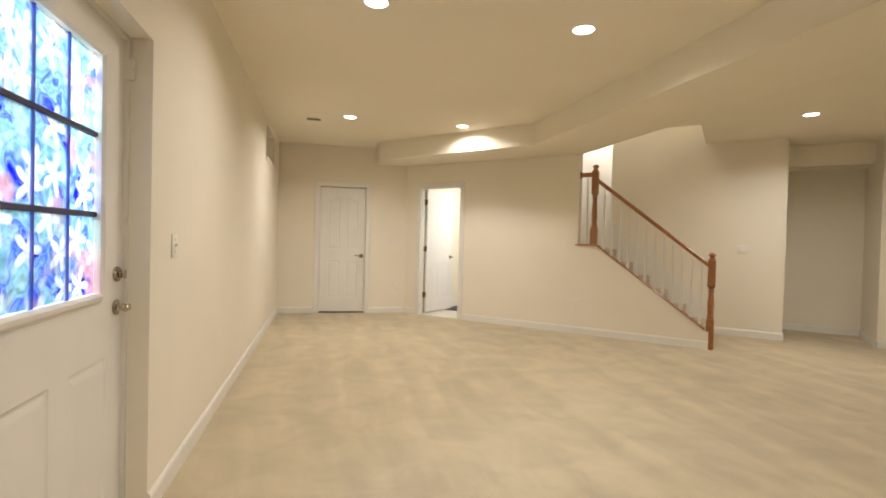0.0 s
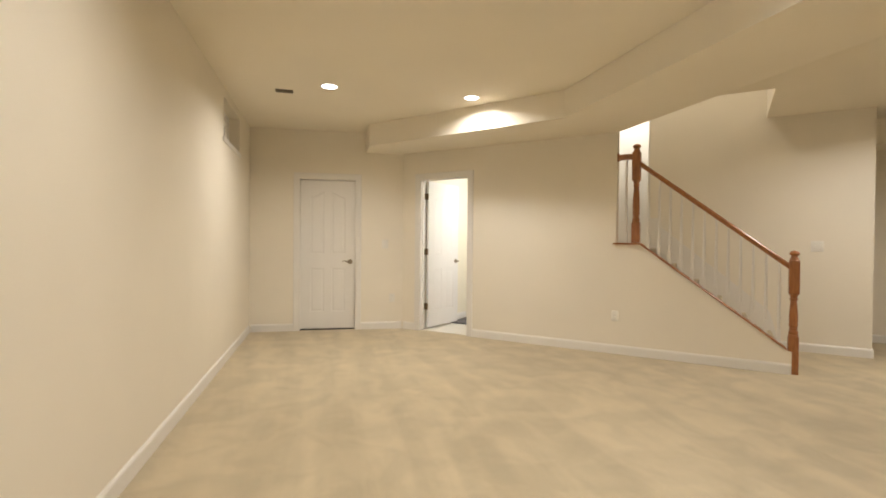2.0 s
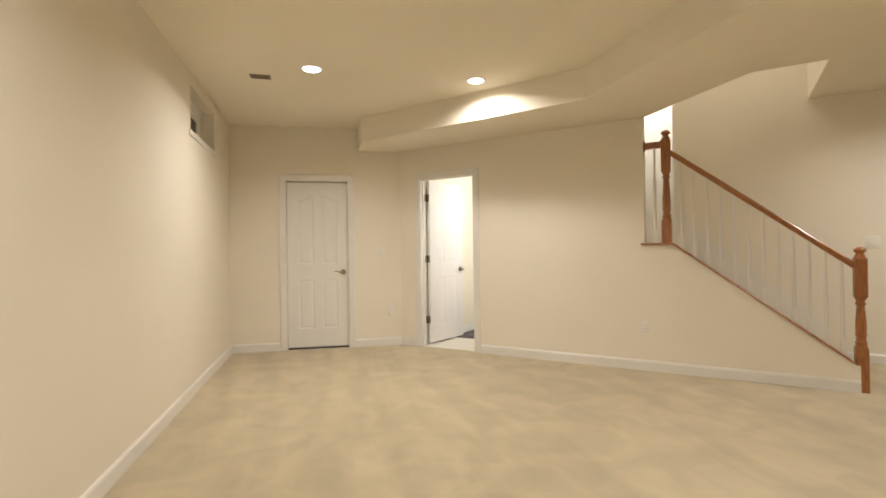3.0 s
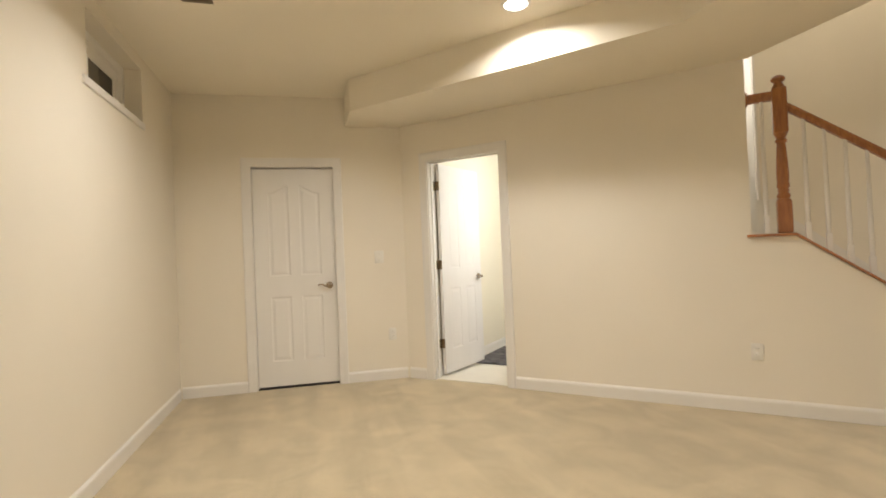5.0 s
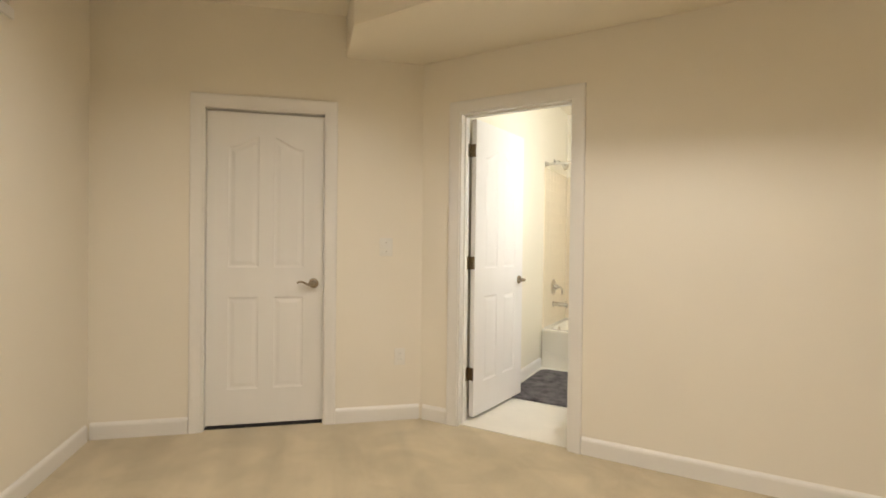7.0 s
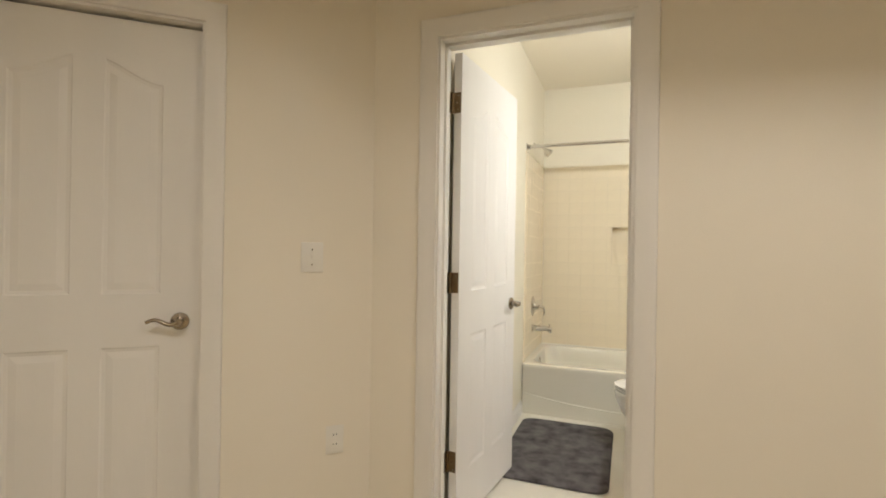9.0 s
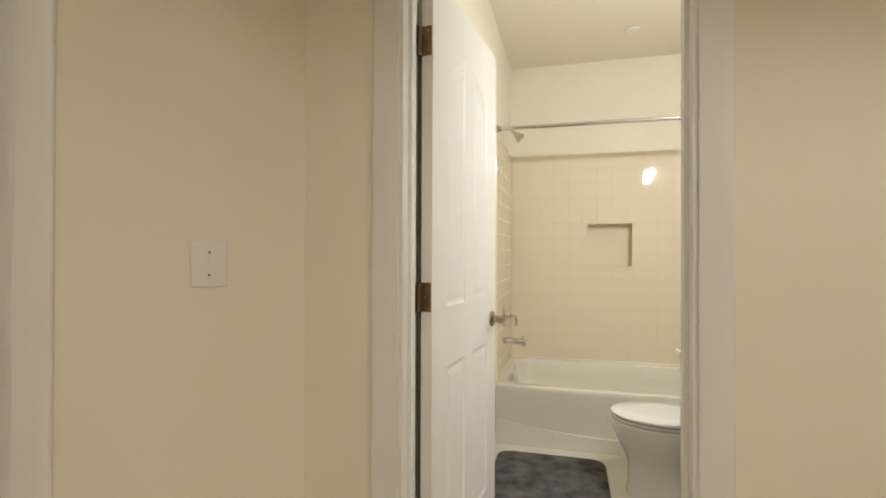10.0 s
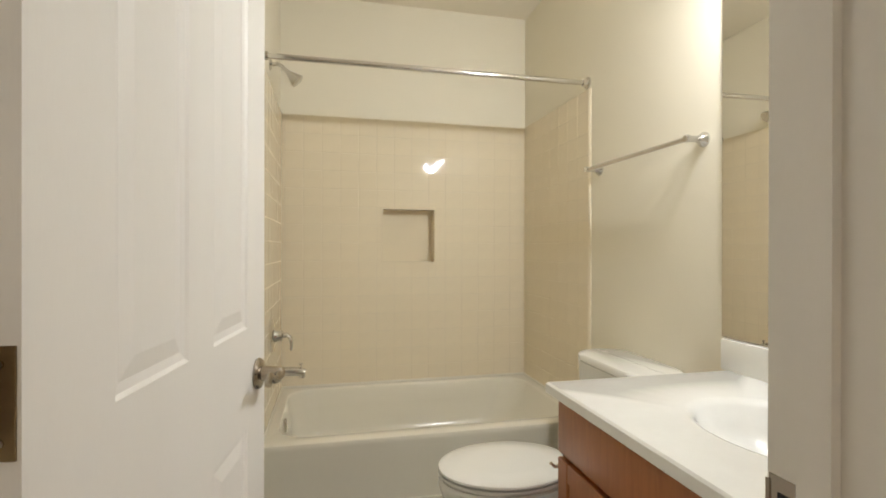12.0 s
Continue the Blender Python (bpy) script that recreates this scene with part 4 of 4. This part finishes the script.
part("overflow_plate", lathe(bmesh.new(), [(0.034, 0), (0.036, 0.004), (0.030, 0.010), (0.012, 0.013)], 24, Matrix.Translation((X0 + 0.062, 8.26, 0.297)) @ pose(0, 0, 0, 0, 85)), CHROME, tub, "chrome overflow plate")

bead = tube(bmesh.new(), [(X0 + 0.002, TY0 + 0.06, RIM + 0.002), (X0 + 0.002, Y1 - 0.006, RIM + 0.002), (X0 + 0.006, Y1 - 0.002, RIM + 0.002), (X1 - 0.006, Y1 - 0.002, RIM + 0.002),
                          (X1 - 0.002, Y1 - 0.006, RIM + 0.002), (X1 - 0.002, TY0 + 0.06, RIM + 0.002)], 0.0075, 8)
structure("trim", bead, ENAMEL, "almond caulk bead between tub and tile", "trim", None, True)

# soap niche lining
niche = thing("soap_niche", "recessed tiled soap niche in the shower wall", "niche", kind="structure")
part("niche_back", cube(NICHE[0], NICHE[1], BY1 + 0.10, BY1 + 0.11, NICHE[2], NICHE[3]), TILE, niche)
for q in ((NICHE[0] - 0.001, NICHE[0] + 0.008, NICHE[2], NICHE[3]), (NICHE[1] - 0.008, NICHE[1] + 0.001, NICHE[2], NICHE[3]), (NICHE[0] + 0.008, NICHE[1] - 0.008, NICHE[2], NICHE[2] + 0.008), (NICHE[0] + 0.008, NICHE[1] - 0.008, NICHE[3] - 0.008, NICHE[3])):
    part("niche_side", cube(q[0], q[1], BY1 + 0.002, BY1 + 0.0995, q[2], q[3]), TILE, niche)

# shower fittings
SYV = 8.24
valve = thing("shower_valve", "chrome shower valve with a lever handle", "valve", pose(BX0 + 0.008, SYV, 0.748, 0, 90, 0))
part("escutcheon", lathe(bmesh.new(), [(0.082, 0), (0.084, 0.004), (0.076, 0.010), (0.036, 0.016), (0.030, 0.030), (0.028, 0.052), (0.018, 0.056)], 32), CHROME, valve, "round chrome escutcheon")
part("handle", tube(bmesh.new(), [(0.0, 0, 0.048), (0.0, 0.0, 0.075), (0.012, 0.0, 0.09), (0.045, 0, 0.096), (0.075, 0, 0.092)], [0.014, 0.012, 0.010, 0.008, 0.007]), CHROME, valve, "chrome lever handle")
spout = thing("tub_spout", "chrome bathtub spout below the shower valve", "spout", pose(BX0 + 0.008, SYV, 0.568, 0, 90, 0))
part("body", tube(bmesh.new(), [(0, 0, 0), (0, 0, 0.006), (0, 0, 0.007), (0, 0, 0.11), (0.004, 0, 0.142), (0.010, 0, 0.160)], [0.034, 0.034, 0.024, 0.022, 0.021, 0.018], 20), CHROME, spout)
part("outlet", lathe(bmesh.new(), [(0.016, 0), (0.016, 0.022)], 16, pose(0.032, 0, 0.144, 0, -90, 0)), CHROME, spout)
part("diverter", lathe(bmesh.new(), [(0.004, 0), (0.004, 0.014), (0.008, 0.016), (0.008, 0.022)], 12, pose(-0.016, 0, 0.140, 0, -90, 0)), CHROME, spout)
head = thing("shower_fixture", "chrome shower head on a bent arm", "shower", Matrix.Translation((BX0, SYV, 2.075)))
part("flange", lathe(bmesh.new(), [(0.030, 0), (0.030, 0.003), (0.016, 0.012)], 24, pose(0, 0, 0, 0, 90, 0)), CHROME, head)
part("arm", tube(bmesh.new(), [(0, 0, 0), (0.035, 0, 0.005), (0.058, 0, -0.006), (0.084, 0, -0.032)], 0.0095), CHROME, head)
part("rose", lathe(bmesh.new(), [(0.011, 0), (0.013, 0.012), (0.018, 0.022), (0.034, 0.060), (0.036, 0.070), (0.030, 0.072)], 24, pose(0.081, 0, -0.028, 0, 132, 0)), CHROME, head, "bell-shaped chrome shower rose")
rod = thing("shower_rod", "chrome straight shower curtain rod", "curtain rod")
RY, RZ = 7.94, 2.003
part("tube", tube(bmesh.new(), [(BX0 + 0.004, RY, RZ), (BX1 - 0.004, RY, RZ)], 0.0125, 16), CHROME, rod)
for x, a in ((BX0, 90), (BX1, -90)):
    part("flange", lathe(bmesh.new(), [(0.030, 0.0), (0.030, 0.006), (0.020, 0.012), (0.018, 0.03)], 24, pose(x, RY, RZ, 0, a, 0)), CHROME, rod)

# towel bar
towel = thing("towel_bar", "chrome towel bar on the bathroom wall", "towel bar")
for y in (7.165, 7.825):
    part("post", lathe(bmesh.new(), [(0.026, 0), (0.026, 0.006), (0.018, 0.016), (0.011, 0.030), (0.011, 0.062), (0.014, 0.068), (0.012, 0.078)], 20, pose(BX1, y, 1.552, 0, -90, 0)), CHROME, towel)
part("bar", tube(bmesh.new(), [(BX1 - 0.066, 7.16, 1.552), (BX1 - 0.066, 7.83, 1.552)], 0.009, 14), CHROME, towel)

# vanity
VY0, VY1, VX0, VZ = BW1 + 0.012, 7.05, -2.982, 0.792
vanity = thing("vanity_cabinet", "cherry-stained bathroom vanity cabinet", "cabinet")
bm = cube(VX0 + 0.065, BX1 - 0.001, VY0 + 0.030, VY1 - 0.036, 0.09, 0.60)
box(bm, VX0 + 0.045, BX1 - 0.001, VY1 - 0.036, VY1 - 0.018, 0.09, VZ - 0.0305, 0.0015, 1)
box(bm, VX0 + 0.045, BX1 - 0.001, VY0 + 0.012, VY0 + 0.030, 0.09, VZ - 0.0305, 0.0015, 1)
box(bm, VX0 + 0.045, VX0 + 0.065, VY0 + 0.030, VY1 - 0.036, 0.09, VZ - 0.0305)
part("body", bm, CHERRY, vanity, "cherry-stained carcase")
part("toe_kick", cube(VX0 + 0.10, BX1 - 0.001, VY0 + 0.014, VY1 - 0.020, F0 + 0.0045, 0.09), CHERRY, vanity)


def shaker(y0, y1, z0, z1, name, raised=True):
    """A framed cabinet front facing -x."""
    bm = bmesh.new()
    xf, xb = VX0 + 0.025, VX0 + 0.0445
    if not raised:
        return part(name, box(bm, xf, xb, y0, y1, z0, z1, 0.005), CHERRY, vanity)
    f = 0.055
    for a0, a1, b0, b1 in ((y0, y0 + f, z0, z1), (y1 - f, y1, z0, z1), (y0 + f, y1 - f, z0, z0 + f), (y0 + f, y1 - f, z1 - f, z1)):
        box(bm, xf, xb, a0, a1, b0, b1, 0.003, 1)
    box(bm, xf + 0.008, xb, y0 + f, y1 - f, z0 + f, z1 - f)
    return part(name, bm, CHERRY, vanity)


shaker(VY0 + 0.020, VY1 - 0.028, 0.60, 0.745, "drawer_front", False)
mid = (VY0 + VY1) / 2
for y0, y1, ky in ((VY0 + 0.020, mid - 0.003, mid - 0.035), (mid + 0.003, VY1 - 0.028, mid + 0.035)):
    d = shaker(y0, y1, 0.11, 0.585, "door")
    part("knob", lathe(bmesh.new(), [(0.006, 0), (0.006, 0.012), (0.014, 0.020), (0.015, 0.026), (0.010, 0.031)], 16, pose(VX0 + 0.025, ky, 0.52, 0, -90, 0)), CHROME, d, "chrome knob")
top = thing("washbasin", "white cultured marble vanity top with moulded oval basin", "washbasin")
bm = bmesh.new()
bx, by, ra_, rb_ = -2.625, 6.59, 0.175, 0.215
seg = 40
outer = []
for k in range(seg):
    a = math.tau * k / seg
    c, s_ = math.cos(a), math.sin(a)
    f = min(((BX1 - 0.001 - bx) if c > 0 else (bx - VX0)) / max(abs(c), 1e-6), ((VY1 - by) if s_ > 0 else (by - VY0)) / max(abs(s_), 1e-6))
    outer.append((bx + c * f, by + s_ * f))
corners = [(VX0, VY0), (VX0, VY1), (BX1 - 0.001, VY1), (BX1 - 0.001, VY0)]
for cx, cy in corners:
    i = min(range(seg), key=lambda q: (outer[q][0] - cx) ** 2 + (outer[q][1] - cy) ** 2)
    outer[i] = (cx, cy)
bowl = lambda f, z: [bm.verts.new((bx + ra_ * f * math.cos(math.tau * k / seg), by + rb_ * f * math.sin(math.tau * k / seg), z)) for k in range(seg)]
rings = [[bm.verts.new((x, y, VZ - 0.030)) for x, y in outer], [bm.verts.new((x, y, VZ - 0.005)) for x, y in outer], [bm.verts.new((bx + (x - bx) * 0.985, by + (y - by) * 0.985, VZ)) for x, y in outer],
         bowl(1.10, VZ), bowl(1.03, VZ - 0.003), bowl(0.96, VZ - 0.015), bowl(0.86, VZ - 0.06), bowl(0.68, VZ - 0.105), bowl(0.40, VZ - 0.128), bowl(0.10, VZ - 0.134)]
for a, b in zip(rings, rings[1:]):
    for k in range(seg):
        bm.faces.new((a[k], a[(k + 1) % seg], b[(k + 1) % seg], b[k]))
bm.faces.new(rings[-1])
part("top", bm, MARBLE, top)
part("backsplash", cube(BX1 - 0.022, BX1 - 0.0005, VY0, VY1 + 0.02, VZ - 0.002, VZ + 0.098, 0.005), MARBLE, top, "white marble backsplash")
part("drain", lathe(bmesh.new(), [(0.022, 0), (0.022, 0.004), (0.012, 0.006)], 20, Matrix.Translation((bx, by, VZ - 0.135))), CHROME, top)
fc = thing("basin_faucet", "chrome two-handle basin faucet", "faucet", Matrix.Translation((BX1 - 0.085, by - 0.02, VZ)))
part("base", cube(-0.025, 0.025, -0.075, 0.075, -0.0005, 0.02, 0.008), CHROME, fc)
part("spout", tube(bmesh.new(), [(0, 0, 0.015), (-0.005, 0, 0.06), (-0.05, 0, 0.085), (-0.10, 0, 0.075)], [0.014, 0.013, 0.011, 0.010]), CHROME, fc)
for y in (-0.052, 0.052):
    part("handle", lathe(bmesh.new(), [(0.018, 0.018), (0.016, 0.045), (0.010, 0.055)], 16, Matrix.Translation((0, y, 0))), CHROME, fc)
thing("mirror", "plain frameless wall mirror above the vanity", "mirror", None, cube(BX1 - 0.006, BX1 - 0.0006, VY0, 7.082, VZ + 0.102, 2.0, 0.0015, 1), MIRROR, smooth=False)
lb = thing("vanity_light", "chrome vanity light bar with three bulbs, lit", "wall light", Matrix.Translation((BX1, 6.53, 2.10)))
part("bar", cube(-0.035, -0.0006, -0.36, 0.36, -0.055, 0.055, 0.008), CHROME, lb)
for y in (-0.27, 0.0, 0.27):
    part("socket", lathe(bmesh.new(), [(0.022, 0), (0.020, 0.03)], 16, pose(-0.035, y, 0, 0, -90, 0)), CHROME, lb)
    part("bulb", lathe(bmesh.new(), [(0.012, 0), (0.020, 0.012), (0.036, 0.035), (0.040, 0.055), (0.034, 0.078), (0.018, 0.092), (0.004, 0.096)], 20, pose(-0.060, y, 0, 0, -90, 0)), BULB, lb, "glowing globe bulb").visible_shadow = False

# toilet
TC = 7.43
toilet = thing("toilet", "white porcelain toilet with the lid closed", "toilet", Matrix.Diagonal((1, 1, 0.965, 1)))


def oval(cx, cy, a, b, z, k=36, egg=0.0):
    return [(cx + a * math.cos(math.tau * i / k) - egg * math.sin(math.tau * i / k) ** 2, cy + b * math.sin(math.tau * i / k), z) for i in range(k)]


def loft(rings_, cap=True):
    bm = bmesh.new()
    rr = [[bm.verts.new(p) for p in ring] for ring in rings_]
    for a, b in zip(rr, rr[1:]):
        for i in range(len(a)):
            bm.faces.new((a[i], a[(i + 1) % len(a)], b[(i + 1) % len(a)], b[i]))
    bm.faces.new(rr[0][::-1])
    bm.faces.new(rr[-1])
    return bm


bc = -2.967
part("bowl", loft([oval(-2.872, TC, 0.266, 0.124, -0.021), oval(-2.872, TC, 0.266, 0.124, 0.012), oval(-2.872, TC, 0.258, 0.112, 0.05), oval(-2.876, TC, 0.254, 0.110, 0.13), oval(-2.890, TC, 0.250, 0.124, 0.18), oval(-2.925, TC, 0.248, 0.152, 0.235),
                   oval(-2.955, TC, 0.242, 0.172, 0.29), oval(bc, TC, 0.245, 0.178, 0.338), oval(bc, TC, 0.246, 0.181, 0.358), oval(bc, TC, 0.240, 0.176, 0.3665)]), PORCELAIN, toilet, "white porcelain bowl")
part("seat", loft([oval(bc + 0.003, TC, 0.246, 0.183, 0.3735), oval(bc + 0.003, TC, 0.250, 0.186, 0.380), oval(bc + 0.003, TC, 0.248, 0.185, 0.3865)]), PORCELAIN, toilet, "white toilet seat")
part("lid", loft([oval(bc + 0.005, TC, 0.246, 0.183, 0.392), oval(bc + 0.005, TC, 0.252, 0.188, 0.397), oval(bc + 0.005, TC, 0.251, 0.187, 0.405), oval(bc + 0.008, TC, 0.235, 0.172, 0.412), oval(bc + 0.01, TC, 0.15, 0.10, 0.415)]), PORCELAIN, toilet, "closed white toilet lid")
part("deck", cube(-2.73, -2.375, TC - 0.10, TC + 0.10, 0.28, 0.372, 0.02, 3), PORCELAIN, toilet)
part("tank", loft([[(x, y, 0.365) for x, y in rounded(-2.540, -2.358, TC - 0.20, TC + 0.20, 0.05)], [(x, y, 0.375) for x, y in rounded(-2.550, -2.355, TC - 0.21, TC + 0.21, 0.05)], [(x, y, 0.7285) for x, y in rounded(-2.560, -2.353, TC - 0.235, TC + 0.245, 0.055)]]), PORCELAIN, toilet, "white porcelain tank")
part("tank_lid", loft([[(x, y, z) for x, y in rounded(-2.570 + i, -2.349 - i * 0.2, TC - 0.245 + i, TC + 0.26 - i, 0.10)] for z, i in ((0.729, 0.004), (0.734, 0), (0.754, 0), (0.762, 0.006), (0.765, 0.02))]), PORCELAIN, toilet, "white tank lid with rounded front corners")
lv = part("flush_lever", tube(bmesh.new(), [(-2.558, TC - 0.15, 0.675), (-2.580, TC - 0.15, 0.675), (-2.587, TC - 0.13, 0.672), (-2.587, TC - 0.07, 0.666)], [0.010, 0.008, 0.006, 0.007], 10), CHROME, toilet, "chrome flush lever")

tp = thing("paper_holder", "chrome paper holder on the side of the vanity", "paper holder", Matrix.Translation((-2.89, VY1 - 0.0185, 0.53)))
part("base", lathe(bmesh.new(), [(0.020, 0), (0.020, 0.005), (0.010, 0.012)], 16, pose(0, 0, 0, -90, 0, 0)), CHROME, tp)
part("arm", tube(bmesh.new(), [(0, 0.008, 0), (0, 0.045, 0), (-0.010, 0.055, -0.004), (-0.045, 0.055, -0.006), (-0.058, 0.055, 0.006)], 0.0055, 10), CHROME, tp)

# bath mat
mat_x0, mat_x1, mat_y0, mat_y1 = -3.835, -3.22, 6.785, 7.745
bm = loft([[(x, y, z) for x, y in rounded(mat_x0 + i, mat_x1 - i, mat_y0 + i, mat_y1 - i, 0.075, 8)] for z, i in ((F0 + 0.0045, 0.006), (F0 + 0.010, 0.0), (F0 + 0.019, 0.004), (F0 + 0.0235, 0.014))])
thing("bath_mat", "dark grey plush bath mat on the vinyl floor", "bath mat", None, bm, RUG)

# ceiling detector in the bathroom
det = thing("smoke_detector", "white round ceiling detector in the bathroom", "detector", Matrix.Translation((-3.01, 8.23, CEIL - 0.01)))
part("base", lathe(bmesh.new(), [(0.048, -0.0005), (0.050, -0.008), (0.045, -0.017), (0.024, -0.023), (0.006, -0.024)], 28), PLASTIC, det)

# ---------------------------------------------------------------- wall tiles round the tub
TS, GAP = 0.1085, 0.0016
tile_mesh = {}


def tile(wd, ht):
    key = (round(wd, 3), round(ht, 3))
    if key not in tile_mesh:
        bm = bmesh.new()
        a, b, t, c = wd / 2, ht / 2, 0.0055, 0.0014
        lo = [bm.verts.new(p) for p in ((-a, 0, -b), (a, 0, -b), (a, 0, b), (-a, 0, b))]
        me_ = [bm.verts.new(p) for p in ((-a, -t + c, -b), (a, -t + c, -b), (a, -t + c, b), (-a, -t + c, b))]
        hi = [bm.verts.new(p) for p in ((-a + c, -t, -b + c), (a - c, -t, -b + c), (a - c, -t, b - c), (-a + c, -t, b - c))]
        for p, q in ((lo, me_), (me_, hi)):
            for i in range(4):
                bm.faces.new((p[i], p[(i + 1) % 4], q[(i + 1) % 4], q[i]))
        bm.faces.new(hi)
        tile_mesh[key] = mesh("tile", bm, TILE)
    return tile_mesh[key]


def tile_wall(name, label, length, m, hole=None):
    """Tiles from the tub rim up to TZ along x in the frame m, standing out along -y; bed of grout behind."""
    bed = thing(name, label, "wall tile", m, slab_with_holes(0, length, RIM + 0.002, TZ, -0.0066, 0.0, [hole] if hole else [], lambda u, v, w: (u, w, v)), GROUT, kind="structure", smooth=False)
    z = TZ
    while z > RIM + 0.03:
        z0 = max(z - TS, RIM + 0.003)
        x = length
        while x > 0.02:
            x0 = max(x - TS, 0.0)
            a0, a1, b0, b1 = x0 + GAP / 2, x - GAP / 2, z0 + GAP / 2, z - GAP / 2
            spans = [(a0, a1, b0, b1)]
            if hole and a1 > hole[0] and a0 < hole[1] and b1 > hole[2] and b0 < hole[3]:
                spans = []
                if a0 < hole[0] - 0.01:
                    spans.append((a0, hole[0] - 0.001, b0, b1))
                if a1 > hole[1] + 0.01:
                    spans.append((hole[1] + 0.001, a1, b0, b1))
                u0, u1 = max(a0, hole[0]), min(a1, hole[1])
                if b0 < hole[2] - 0.01:
                    spans.append((u0, u1, b0, hole[2] - 0.001))
                if b1 > hole[3] + 0.01:
                    spans.append((u0, u1, hole[3] + 0.001, b1))
            for p0, p1, q0, q1 in spans:
                ob = new("tile", tile(p1 - p0, q1 - q0))
                ob.parent = bed
                ob.matrix_basis = pose((p0 + p1) / 2, -0.002, (q0 + q1) / 2, random.uniform(-0.55, 0.55), 0, random.uniform(-0.55, 0.55))
            x -= TS
        z -= TS


tile_wall("tile_wall_back", "glazed biscuit square tiles behind the tub", BX1 - BX0 - 0.002, Matrix.Translation((BX0 + 0.001, BY1 + 0.0115, 0)), (NICHE[0] - BX0 - 0.001, NICHE[1] - BX0 - 0.001, NICHE[2], NICHE[3]))
tile_wall("tile_wall_left", "glazed biscuit square tiles on the valve wall", BY1 - 7.92, pose(BX0 + 0.0005, 7.92, 0, 0, 0, 90))
tile_wall("tile_wall_right", "glazed biscuit square tiles at the foot of the tub", BY1 - 7.92, pose(BX1 - 0.0005, BY1, 0, 0, 0, -90))
for x, s_ in ((BX0, 1), (BX1, -1)):
    structure("tile_edge", prism(bmesh.new(), [(x, 7.905), (x + s_ * 0.004, 7.907), (x + s_ * 0.0085, 7.9195), (x, 7.9195)], RIM + 0.002, TZ, lambda u, v, w: (u, v, w)), TILE, "pale bullnose tile edge", "trim")
